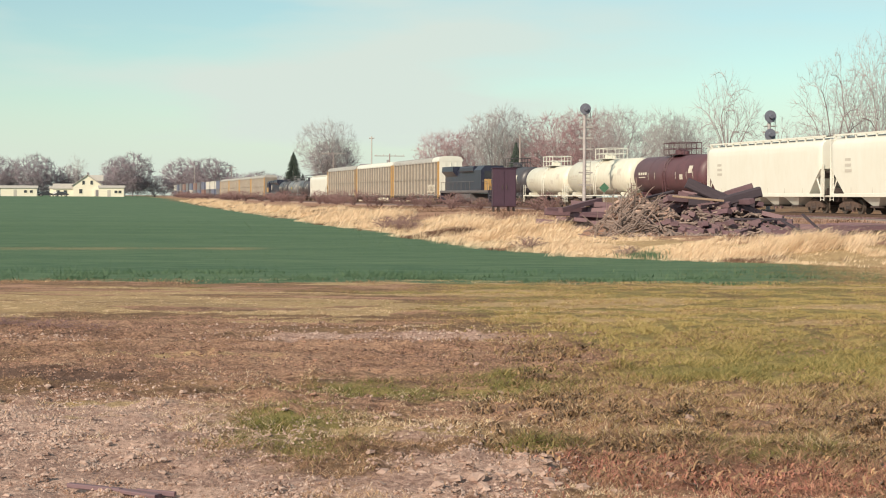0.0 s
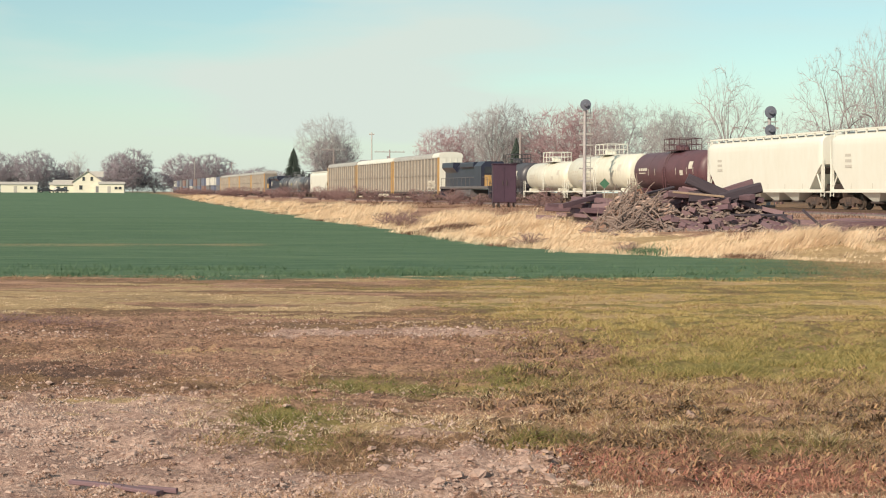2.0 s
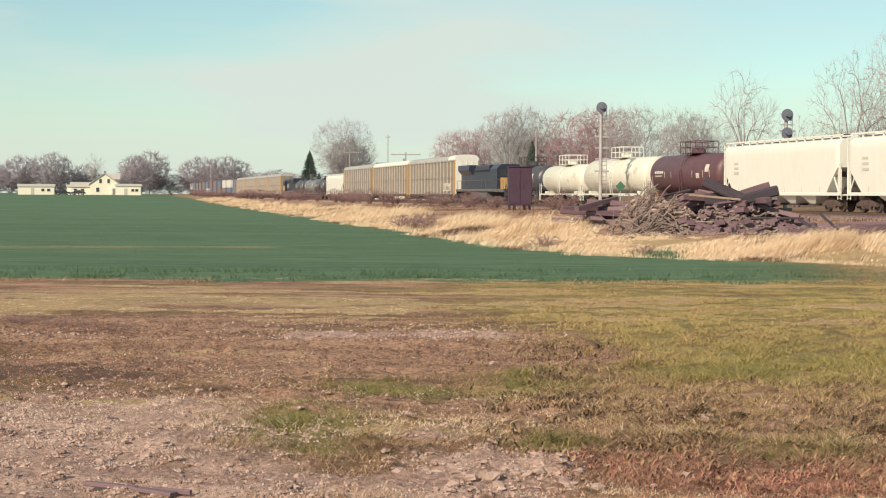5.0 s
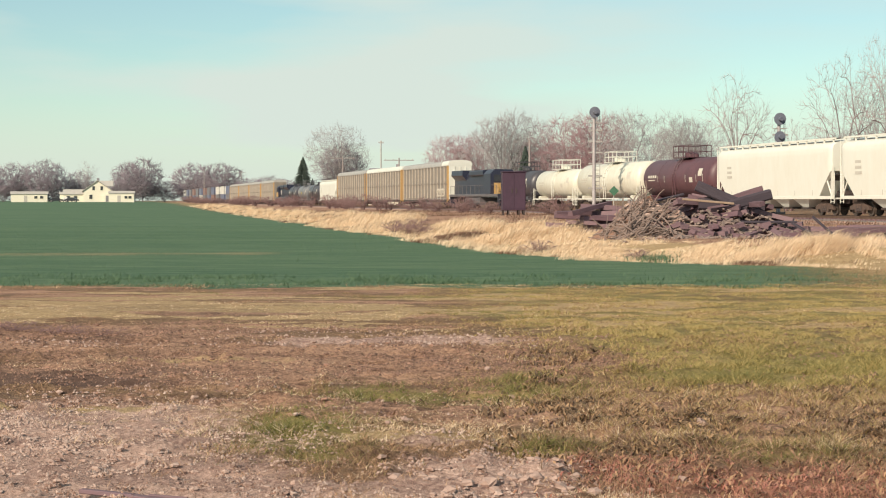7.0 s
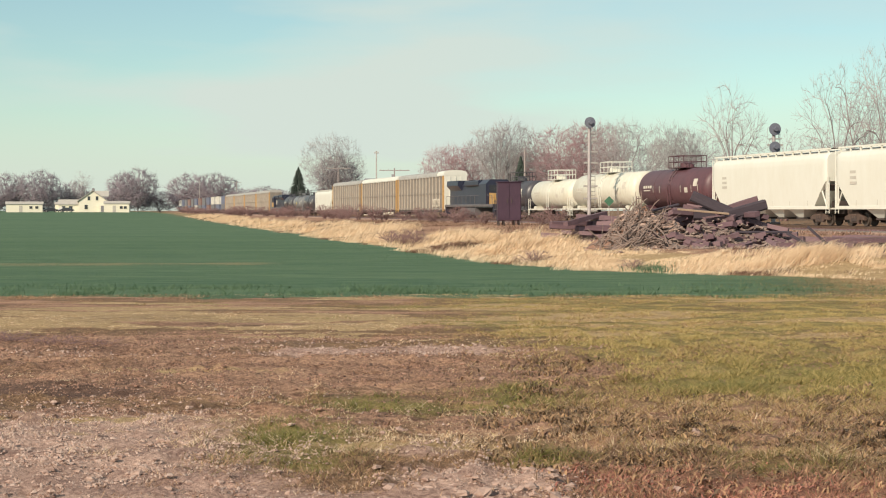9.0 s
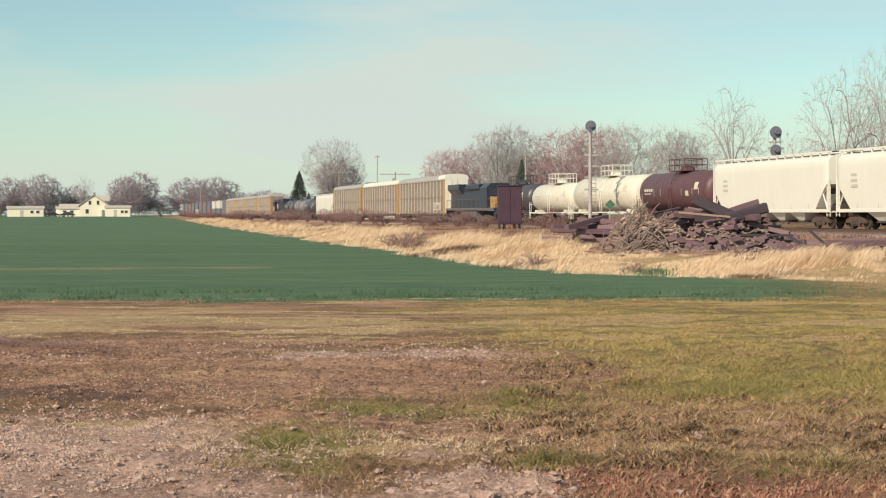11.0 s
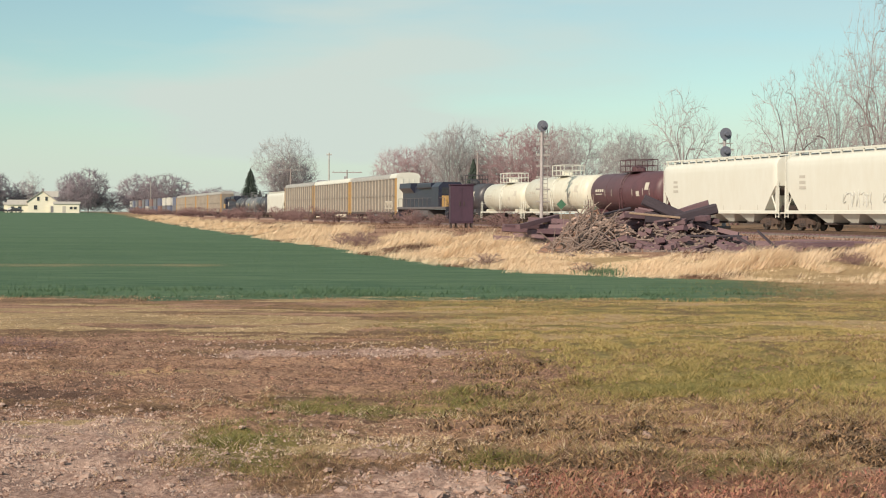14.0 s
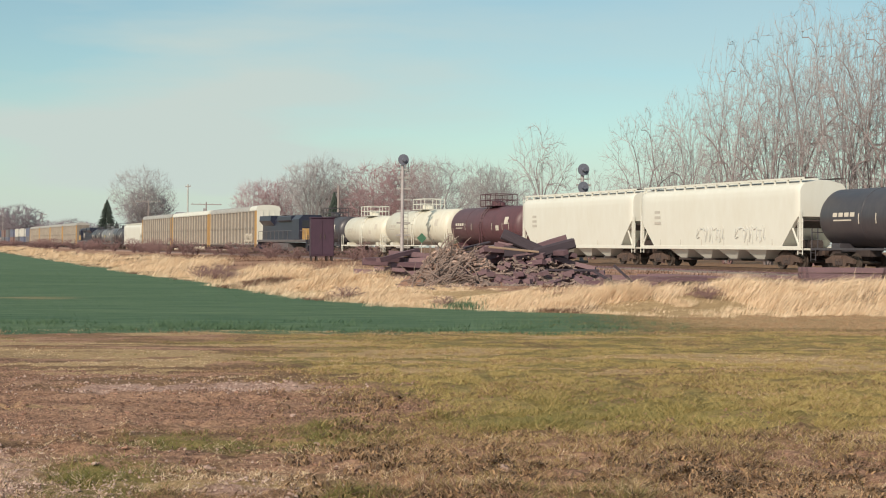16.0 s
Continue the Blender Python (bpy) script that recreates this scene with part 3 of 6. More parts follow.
def truck(parent, x, axles=2, base=1.75):
    """A bogie: side frames with their springs, bolster and wheelsets."""
    t = part("truck", Geo().box(x - 0.25, x + 0.25, -1.15, 1.15, 0.42, 0.72, c=0.05), M_TRUCK, parent, "rusty cast iron bogie")
    half = base * (axles - 1) / 2
    for y in (-1.0, 1.0):
        y0, y1 = (y - 0.08, y + 0.08)
        g = Geo()
        outline = [(-half - 0.25, 0.36), (-half - 0.25, 0.56), (-half + 0.25, 0.72), (-0.35, 0.86), (0.35, 0.86), (half - 0.25, 0.72), (half + 0.25, 0.56), (half + 0.25, 0.36), (half - 0.3, 0.4), (0.45, 0.22), (-0.45, 0.22), (-half + 0.3, 0.4)]
        g.loft([[(x + a, yy, z) for a, z in outline] for yy in (y0, y1)])
        part("side_frame", g, M_TRUCK, t)
        sp = Geo()
        for dx in (-0.2, 0.0, 0.2):
            sp.tube([(x + dx, y * 1.09, 0.3), (x + dx, y * 1.09, 0.6)], 0.075, 8)
        part("spring_nest", sp, M_UNDER, t)
    for k in range(axles):
        wheelset(t, x - half + base * k)
    return t


def coupler(parent, x, sign):
    g = Geo().box(x, x + sign * 0.62, -0.12, 0.12, 0.75, 1.0, c=0.03) if sign > 0 else Geo().box(x + sign * 0.62, x, -0.12, 0.12, 0.75, 1.0, c=0.03)
    g.box(min(x + sign * 0.45, x + sign * 0.75), max(x + sign * 0.45, x + sign * 0.75), -0.2, 0.2, 0.7, 1.05, c=0.06)
    part("coupler", g, M_TRUCK, parent)


def ladder(parent, x, y, z0, z1, w=0.42, mat_=None, along=True):
    g = Geo()
    for k in (-w / 2, w / 2):
        a = (x + k, y, z0) if along else (x, y + k, z0)
        g.tube([a, (a[0], a[1], z1)], 0.025, 5)
    n = int((z1 - z0) / 0.32)
    for i in range(n + 1):
        z = z0 + 0.1 + i * 0.32
        if z < z1:
            g.tube([(x - w / 2, y, z), (x + w / 2, y, z)] if along else [(x, y - w / 2, z), (x, y + w / 2, z)], 0.018, 5)
    return part("ladder", g, mat_ or M_WHITE, parent)


def hopper_car(s, length=17.4, paint=None, bays=4, graffiti="", tint="white"):
    paint = paint or M_WHITE
    m = Matrix.Translation(tw(s, TRACK_O, RAIL_Z)) @ pose(0, 0, 0, 0, 0, TRACK_TURN)
    car = thing("hopper_car", m, f"{tint} covered hopper wagon with smooth curved sides and grime", "freight wagon", "freight train")
    h = length / 2 - 0.45
    top, mid = 4.5, 4.62
    # body shell, its lower ends cut back over the bogies
    xs = [-h, -h + 0.12, -h + 0.4, -h + 0.8, -h + 1.2, -h + 1.6, -h + 2.2, 0, h - 2.2, h - 1.6, h - 1.2, h - 0.8, h - 0.4, h - 0.12, h]
    rings = []
    for x in xs:
        zb = 1.16 + 1.55 * max(0.0, min(1.0, (abs(x) - (h - 1.6)) / 1.5))
        shrink = 0.10 if abs(x) == h else (0.03 if abs(x) > h - 0.2 else 0.0)
        ring = []
        for k in range(9):
            q = k / 8
            z = zb + (4.05 - zb) * q
            y = 1.50 - 0.09 * (1 - (z - 1.16) / 2.9) ** 2 - shrink
            ring.append((x, y, z))
        ring += [(x, 1.42 - shrink, 4.25), (x, 1.22 - shrink, 4.42), (x, 0.8, 4.53 - shrink / 2), (x, 0.35, mid - shrink / 2)]
        ring += [(a, -b, c) for a, b, c in reversed(ring)]
        rings.append(ring)
    part("body", Geo().loft(rings), paint, car, smooth=28)
    # underneath: sill, bays
    for y in (-1.43, 1.36):
        part("side_sill", Geo().box(-h, h, y, y + 0.07, 1.0, 1.2, c=0.01), paint, car)
    part("centre_sill", Geo().box(-h - 0.1, h + 0.1, -0.3, 0.3, 0.72, 1.02), M_UNDER, car)
    inner = h - 2.9
    step = 2 * inner / bays
    for k in range(bays):
        c = -inner + step * (k + 0.5)
        rings = [[(c - step * 0.46, -1.34, 1.14), (c + step * 0.46, -1.34, 1.14), (c + step * 0.46, 1.34, 1.14), (c - step * 0.46, 1.34, 1.14)],
                 [(c - 0.35, -0.9, 0.5), (c + 0.35, -0.9, 0.5), (c + 0.35, 0.9, 0.5), (c - 0.35, 0.9, 0.5)]]
        bay = part("discharge_hopper", Geo().loft(rings), paint, car)
        part("outlet_gate", Geo().box(c - 0.42, c + 0.42, -1.0, 1.0, 0.38, 0.5, c=0.02), M_UNDER, bay)
    # ends: slope sheet, posts, platform
    for sg in (-1, 1):
        slope = Geo().loft([[(sg * (h - 0.15), y, 2.55), (sg * (h - 2.6), y, 1.14), (sg * (h - 2.45), y, 1.10), (sg * (h - 0.05), y, 2.48)] for y in (-1.25, 1.25)])
        # shade under the overhang is put into the sheet's dark colour
        part("slope_sheet", slope, M_UNDER, car, "slope sheet coloured dark for overhang shade")
        part("end_platform", Geo().box(min(sg * (h - 1.3), sg * (h + 0.1)), max(sg * (h - 1.3), sg * (h + 0.1)), -1.4, 1.4, 1.0, 1.1, c=0.02), paint, car)
        for y in (-1.36, 1.36):
            part("corner_post", Geo().box(sg * h - 0.06, sg * h + 0.06, y - 0.06, y + 0.06, 1.05, 3.0, c=0.015), paint, car)
            ladder(car, sg * (h - 0.02), y, 0.75, 4.5 if y * sg > 0 else 2.6, 0.4, paint)
            part("end_brace", Geo().tube([(sg * (h - 0.05), y, 1.1), (sg * (h - 0.75), y, 2.2)], 0.05, 5), paint, car)
        part("brace_cylinder", Geo().tube([(sg * (h - 0.9), -0.5, 1.3), (sg * (h - 0.9), 0.5, 1.3)], 0.25, 10), M_UNDER, car)
        coupler(car, sg * (h + 0.05), sg)
        truck(car, sg * (h - 1.55))
    # running boards and hatch trough
    for y in (-0.95, 0.95):
        part("running_board", Geo().box(-h - 0.1, h + 0.1, y - 0.27, y + 0.27, 4.66, 4.70), M_UNDER, car, "steel grating walkway")
    edge = Geo()
    edge.box(-h - 0.1, h + 0.1, 1.20, 1.24, 4.62, 4.72)
    x = -h + 0.3
    while x < h:
        edge.box(x - 0.03, x + 0.03, 1.12, 1.22, 4.40, 4.66)
        x += 1.15
    part("walkway_edge", edge, paint, car)
    hatch = Geo()
    hatch.box(-h + 0.9, h - 0.9, -0.32, 0.32, 4.6, 4.72, c=0.03)
    part("hatch_trough", hatch, paint, car)
    # lettering reduced to bars
    for k in range(3):
        part("stencil_mark", Geo().box(h - 2.4 - 0.05 * k, h - 1.75, 1.492, 1.5, 3.1 - 0.32 * k, 3.26 - 0.32 * k), mat_stencil, car)
    for k in range(6):
        x = -h + 2.4 + (2 * h - 4.8) * k / 5
        part("reflector", Geo().box(x, x + 0.05, 1.40, 1.434, 1.24, 1.55), mat_stencil, car)
    if graffiti:
        for base, material in ((-h + 3.2, M_GRAFF), (-h + 7.2, M_GRAFG if graffiti == "green" else M_GRAFF)):
            rnd = random.Random(int(s))
            for k in range(8):
                pts, x0 = [], base + k * 0.38
                for j in range(6):
                    pts.append((x0 + rnd.uniform(-0.25, 0.28), 1.472, 1.85 + rnd.choice((-1, 1)) * rnd.uniform(0.1, 0.48)))
                part("spray_stroke", Geo().tube(pts, 0.026, 4), material, car, "stroke of grey spray paint")
    return car


mat_stencil = mat("faded_stencil_grey", (0.42, 0.40, 0.36), (0.5, 0.47, 0.42), 3.0, 0.7)


def tank_car(s, length=14.6, r=1.45, paint=None, label="", rails=None, wear=False, sign_plate=False, tag=False):
    paint = paint or M_BLACK
    rails = rails or paint
    m = Matrix.Translation(tw(s, TRACK_O, RAIL_Z)) @ pose(0, 0, 0, 0, 0, TRACK_TURN)
    car = thing("tank_car", m, label, "tank wagon", "freight train")
    h = length / 2 - 0.5
    tz = 1.15 + r
    ring = lambda x, rr: [(x, rr * math.cos(a), tz + rr * math.sin(a)) for a in (2 * math.pi * k / 40 for k in range(40))]
    shell = Geo()
    prof = [(-h + 0.02, 0.25), (-h + 0.06, 0.55), (-h + 0.16, 0.78), (-h + 0.32, 0.92), (-h + 0.55, 1.0)]
    shell.loft([ring(x, r * q) for x, q in prof] + [ring(x, r) for x in (-0.06, -0.055)] + [ring(x, r + 0.015) for x in (-0.05, 0.05)] + [ring(x, r) for x in (0.055, 0.06)] + [ring(-x, r * q) for x, q in reversed(prof)])
    tank = part("tank", shell, paint, car, smooth=40)
    for x in (-h * 0.45, h * 0.45):
        part("weld_band", Geo().loft([ring(x - 0.03, r + 0.004), ring(x - 0.02, r + 0.012), ring(x + 0.02, r + 0.012), ring(x + 0.03, r + 0.004)], caps=False), paint, tank)
    if wear:
        g = Geo()
        for k in range(26):
            x0 = -h + 0.6 + k * (2 * h - 1.2) / 26
            x1 = x0 + (2 * h - 1.2) / 26
            lo = 0.62 + 0.35 * vnoise(np.array([k * 0.55 + s]), np.array([2.5]))[0] + 0.12 * random.Random(k).random()
            angs = [lo + (math.pi - 0.9 - lo) * j / 6 for j in range(7)]
            rr = r + 0.006
            g.add([(x, rr * math.cos(a), tz + rr * math.sin(a)) for x in (x0, x1) for a in angs], [(j, j + 1, 8 + j, 7 + j) for j in range(6)])
        part("spill_stain", g, M_BLACK, tank, "black spill stain over the shoulder")
    # stub sills, bolsters, saddles
    for sg in (-1, 1):
        a, b = sorted((sg * (h - 3.0), sg * (h + 0.15)))
        part("stub_sill", Geo().box(a, b, -0.35, 0.35, 0.72, 1.1), M_UNDER, car)
        part("saddle", Geo().box(sg * (h - 1.6) - 0.35, sg * (h - 1.6) + 0.35, -1.3, 1.3, 0.95, 1.35, c=0.06), paint, car)
        a, b = sorted((sg * (h - 0.1), sg * (h + 0.3)))
        part("end_sill", Geo().box(a, b, -1.4, 1.4, 0.98, 1.1, c=0.02), rails, car)
        rail = Geo()
        for y in (-1.38, 1.38):
            rail.tube([(sg * (h + 0.25), y, 1.05), (sg * (h + 0.25), y, 2.1), (sg * (h - 0.25), y, 2.1), (sg * (h - 0.25), y, 1.05)], 0.03, 5)
        rail.tube([(sg * (h + 0.28), -1.38, 1.9), (sg * (h + 0.28), 1.38, 1.9)], 0.025, 5)
        part("end_handrail", rail, rails, car)
        ladder(car, sg * (h + 0.1), 1.4, 0.45, 1.1, 0.4, rails)
        coupler(car, sg * (h + 0.15), sg)
        truck(car, sg * (h - 1.6))
    for y in (-1.42, 1.36):
        part("side_walkway", Geo().box(-h, h, y, y + 0.06, 1.02, 1.12), rails, car)
    # dome platform
    plat = Geo().box(-1.5, 1.5, -0.95, 0.95, tz + r + 0.02, tz + r + 0.07)
    dome = part("dome_platform", plat, rails, car)
    for x in (-1.45, -0.5, 0.5, 1.45):
        for y in (-0.92, 0.92):
            part("rail_post", Geo().tube([(x, y, tz + r), (x, y, tz + r + 0.95)], 0.03, 5), rails, dome)
    for z in (0.5, 0.95):
        q = tz + r + z
        part("guard_rail", Geo().tube([(-1.45, 0.92, q), (-1.45, -0.92, q), (1.45, -0.92, q), (1.45, 0.92, q), (-1.4, 0.92, q)], 0.03, 5), rails, dome)
    c = Geo()
    circ = lambda z, rr, x0: [(x0 + rr * math.cos(a), rr * math.sin(a), z) for a in (2 * math.pi * k / 16 for k in range(16))]
    c.loft([circ(tz + r - 0.1, 0.42, 0.35), circ(tz + r + 0.42, 0.42, 0.35), circ(tz + r + 0.5, 0.3, 0.35)])
    c.loft([circ(tz + r - 0.1, 0.3, -0.6), circ(tz + r + 0.28, 0.3, -0.6), circ(tz + r + 0.36, 0.2, -0.6)])
    part("valve_bonnet", c, paint, dome, smooth=35)
    lad = Geo()
    for dx in (-0.24, 0.24):
        lad.tube([(dx, 1.44, 1.05), (dx, r + 0.06, tz), (dx, r * 0.82 + 0.06, tz + r * 0.6), (dx, 0.75, tz + r + 0.05)], 0.028, 5)
    for k in range(9):
        q = k / 8
        a = -0.75 + q * 1.85
        lad.tube([(-0.24, (r + 0.07) * math.cos(a), tz + (r + 0.05) * math.sin(a)), (0.24, (r + 0.07) * math.cos(a), tz + (r + 0.05) * math.sin(a))], 0.02, 4)
    part("ladder", lad, rails, car)

    def patch(name, x0, x1, a0, a1, material, label_=""):
        rr = r + 0.012
        vs = [(x, rr * math.cos(a), tz + rr * math.sin(a)) for x in (x0, x1) for a in (a0, (a0 + a1) / 2, a1)]
        part(name, Geo().add(vs, [(0, 1, 4, 3), (1, 2, 5, 4)]), material, tank, label_)

    for k in range(4):
        patch("stencil_mark", h - 1.9 - 0.45 * k, h - 1.55 - 0.45 * k, 0.02, 0.16, M_PLATE)
    patch("stencil_mark", h - 3.0, h - 1.6, -0.12, -0.07, M_PLATE)
    patch("data_panel", -h + 1.6, -h + 2.3, 0.05, 0.42, M_PLATE, "pale data panel")
    patch("data_panel", -h + 3.3, -h + 3.9, -0.25, 0.0, M_PLATE)
    if tag:
        patch("yellow_placard", 0.8, 1.6, -0.2, 0.05, M_YPLATE, "yellow sticker")
    for x in (-h + 1.4, -h + 2.6, -2.2, 1.9, 3.2):
        patch("reflector", x, x + 0.07, -0.22, 0.12, M_PLATE)
    return car


def autorack(s, roof=None, length=27.6, label="", ends=None, cap=False):
    m = Matrix.Translation(tw(s, TRACK_O, RAIL_Z)) @ pose(0, 0, 0, 0, 0, TRACK_TURN)
    car = thing("autorack_car", m, label, "autorack wagon", "freight train")
    h = length / 2 - 0.35
    part("side_wall", Geo().box(-h, h, -1.46, 1.42, 1.2, 5.2), M_RACK, car, "perforated galvanised side screens")
    for k in range(15):
        x = -h + 0.5 + k * (2 * h - 1.0) / 14
        part("side_post", Geo().box(x - 0.09, x + 0.09, 1.42, 1.52, 0.95, 5.25, c=0.02), M_RIB, car)
    for z in (1.0, 3.0, 5.12):
        part("side_rail", Geo().box(-h, h, 1.42, 1.495, z, z + 0.16), M_RACK, car)
    part("side_sill", Geo().box(-h, h, -1.5, 1.5, 0.72, 1.06, c=0.04), M_UNDER, car)
    prof = [(1.5, 5.2), (1.48, 5.45), (1.3, 5.72), (0.8, 5.86), (0, 5.9)]
    prof = prof + [(-y, z) for y, z in reversed(prof[:-1])]
    rf = Geo().loft([[(x, y, z) for y, z in prof] for x in (-h, h)])
    part("roof", rf, roof or M_RACKROOF, car, smooth=30)
    if cap:
        part("roof_end_cap", Geo().loft([[(x, y * 1.03, z + 0.06) for y, z in prof] for x in (-h - 0.12, -h + 3.4)]), M_WHITE, car, "white roof end cap", smooth=30)
    ribs = Geo()
    for k in range(1, 14):
        x = -h + k * 2 * h / 14
        ribs.loft([[(xx, y * 1.012, z + 0.02) for y, z in prof] for xx in (x - 0.05, x + 0.05)])
    part("roof_ribs", ribs, roof or M_RACKROOF, car)
    for sg in (-1, 1):
        a, b = sorted((sg * (h - 0.02), sg * (h + 0.12)))
        d = part("end_door", Geo().box(a, b, -1.44, 1.44, 1.1, 5.3, c=0.03), M_WHITE if cap else M_RACK, car, "folding end door")
        for y in (-0.72, 0.0, 0.72):
            a, b = sorted((sg * (h + 0.12), sg * (h + 0.18)))
            part("door_rib", Geo().box(a, b, y - 0.06, y + 0.06, 1.15, 5.2), M_WHITE if cap else M_RACK, d)
        a, b = sorted((sg * (h - 0.45), sg * (h + 0.02)))
        part("corner_panel", Geo().box(a, b, 1.43, 1.535, 0.9, 5.3, c=0.02), ends or M_YELLOW, car, "yellow corner panel")
        ladder(car, sg * (h - 0.24), 1.58, 0.6, 5.2, 0.4, M_YELLOW)
        coupler(car, sg * (h - 0.02), sg)
        truck(car, sg * (h - 3.0))
    if label and "tag" in label:
        g = Geo()
        for k in range(6):
            g.tube([(-h + 2.2 + k * 0.7 + 0.3 * math.cos(q), 1.535, 1.9 + 0.5 * math.sin(q)) for q in (j * math.pi / 4 for j in range(8))], 0.05, 4)
        part("spray_tag", g, M_PLATE, car, "pale spray paint tag")
    return car


def locomotive(s, turned=False, yellow=True):
    m = Matrix.Translation(tw(s, TRACK_O, RAIL_Z)) @ pose(0, 0, 0, 0, 0, TRACK_TURN + (180 if turned else 0))
    loco = thing("diesel_locomotive", m, "dark blue diesel locomotive with a yellow cab end", "locomotive", "freight train")
    part("underframe", Geo().box(-10.8, 10.8, -1.5, 1.5, 1.35, 1.65, c=0.05), M_LOCOGREY, loco)
    part("fuel_tank", Geo().box(-3.4, 3.4, -1.45, 1.45, 0.4, 1.32, c=0.2), M_LOCOGREY, loco, "grey fuel tank")
    part("long_hood", Geo().loft([[(x, y, z) for y, z in ((-0.95, 1.65), (-0.95, 3.9), (-0.7, 4.2), (0.7, 4.2), (0.95, 3.9), (0.95, 1.65))] for x in (-10.2, 5.2)]), M_LOCOBLUE, loco)
    part("radiator", Geo().loft([[(x, y, z) for y, z in ((-0.95, 3.3), (-1.5, 3.9), (-1.45, 4.5), (1.45, 4.5), (1.5, 3.9), (0.95, 3.3))] for x in (-9.8, -4.4)]), M_LOCOBLUE, loco, "flared radiator housing")
    part("dynamic_brake_box", Geo().box(-2.0, 4.2, -1.3, 1.3, 3.75, 4.4, c=0.12), M_LOCOBLUE, loco)
    part("exhaust_stack", Geo().box(-3.4, -2.5, -0.35, 0.35, 4.2, 4.55, c=0.05), M_UNDER, loco)
    doors = Geo()
    for k in range(16):
        x = -9.8 + k * 0.92
        doors.box(x, x + 0.8, 0.95, 0.975, 1.9, 3.2)
    part("engine_doors", doors, M_LOCOBLUE, loco)
    cab = part("cab", Geo().loft([[(x, y, z) for y, z in ((-1.5, 1.65), (-1.5, 3.9), (-1.0, 4.4), (1.0, 4.4), (1.5, 3.9), (1.5, 1.65))] for x in (5.2, 8.2)]), M_LOCOBLUE, loco)
    for x in (5.6, 6.7):
        part("side_window", Geo().box(x, x + 0.8, 1.48, 1.52, 3.0, 3.75), M_GLASS, cab)
    for y in (-1.1, 0.15):
        part("windscreen", Geo().box(8.19, 8.23, y, y + 0.95, 3.05, 3.8), M_GLASS, cab)
    part("short_hood", Geo().loft([[(8.2, y, z) for y, z in ((-1.1, 1.65), (-1.1, 2.9), (1.1, 2.9), (1.1, 1.65))], [(10.0, y, z) for y, z in ((-1.1, 1.65), (-1.1, 2.75), (1.1, 2.75), (1.1, 1.65))]]), M_YELLOW if yellow else M_LOCOBLUE, loco, "yellow nose")
    if yellow:
        part("cab_stripe", Geo().box(5.2, 8.2, 1.495, 1.515, 1.8, 2.8), M_YELLOW, cab, "yellow cab side panel")
    part("cab_emblem", Geo().box(2.6, 4.0, 0.975, 0.995, 2.3, 3.3), M_PLATE, loco, "pale emblem block")
    hr = Geo()
    for y in (-1.42, 1.42):
        hr.tube([(-10.4, y, 2.65), (5.0, y, 2.65)], 0.03, 5)
        for k in range(9):
            hr.tube([(-10.4 + k * 1.92, y, 1.6), (-10.4 + k * 1.92, y, 2.65)], 0.025, 5)
        hr.tube([(8.4, y, 2.65), (10.4, y, 2.6), (10.6, y, 1.6)], 0.03, 5)
    part("handrail", hr, M_LOCOGREY, loco)
    for sg in (-1, 1):
        part("pilot_plate", Geo().box(sg * 10.85 - 0.1, sg * 10.85 + 0.1, -1.4, 1.4, 0.3, 1.65, c=0.03), M_LOCOBLUE, loco)
        st = Geo()
        for k in range(4):
            st.box(sg * 10.35 - 0.3, sg * 10.35 + 0.3, 1.05, 1.5, 0.4 + 0.3 * k, 0.45 + 0.3 * k)
        part("step_well", st, M_LOCOGREY, loco)
        coupler(loco, sg * 10.7, sg)
        truck(loco, sg * 6.9, axles=3, base=1.95)
    return loco


def well_car(s, colours):
    m = Matrix.Translation(tw(s, TRACK_O, RAIL_Z)) @ pose(0, 0, 0, 0, 0, TRACK_TURN)
    car = thing("well_car", m, "low container wagon with a sunken well", "container wagon", "freight train")
    part("well_sides", Geo().box(-7.2, 7.2, -1.5, -1.38, 0.35, 1.25, c=0.03).box(-7.2, 7.2, 1.38, 1.5, 0.35, 1.25, c=0.03).box(-6.6, 6.6, -1.38, 1.38, 0.33, 0.4), M_UNDER, car)
    for sg in (-1, 1):
        a, b = sorted((sg * 6.6, sg * 9.2))
        part("end_platform", Geo().box(a, b, -1.4, 1.4, 0.95, 1.25, c=0.05), M_UNDER, car)
        coupler(car, sg * 9.2, sg)
        truck(car, sg * 8.2)
    for k, colour in enumerate(colours):
        if not colour:
            continue
        z = 0.41 + 2.63 * k
        L = 6.1
        box_ = thing("shipping_container", m @ pose(0, 0, z), f"{colour} corrugated steel shipping container on a well wagon", "container", "containers on the train")
        g = Geo()
        pts = []
        n = 48
        for i in range(n + 1):
            pts.append((-L + 0.1 + i * (2 * L - 0.2) / n, 1.2 if (i // 2) % 2 else 1.17))
        ring = pts + [(x, -y) for x, y in reversed(pts)]
        g.loft([[(x, y, zz) for x, y in ring] for zz in (0.1, 2.5)])
        part("container_body", g, M_BOX[colour], box_)
        fr = Geo()
        for x in (-L, L - 0.16):
            for y in (-1.22, 1.06):
                fr.box(x, x + 0.16, y, y + 0.16, 0, 2.6)
        for zz in (0, 2.46):
            for y in (-1.22, 1.1):
                fr.box(-L, L, y, y + 0.12, zz, zz + 0.14)
        part("corner_frame", fr, M_BOX[colour], box_)


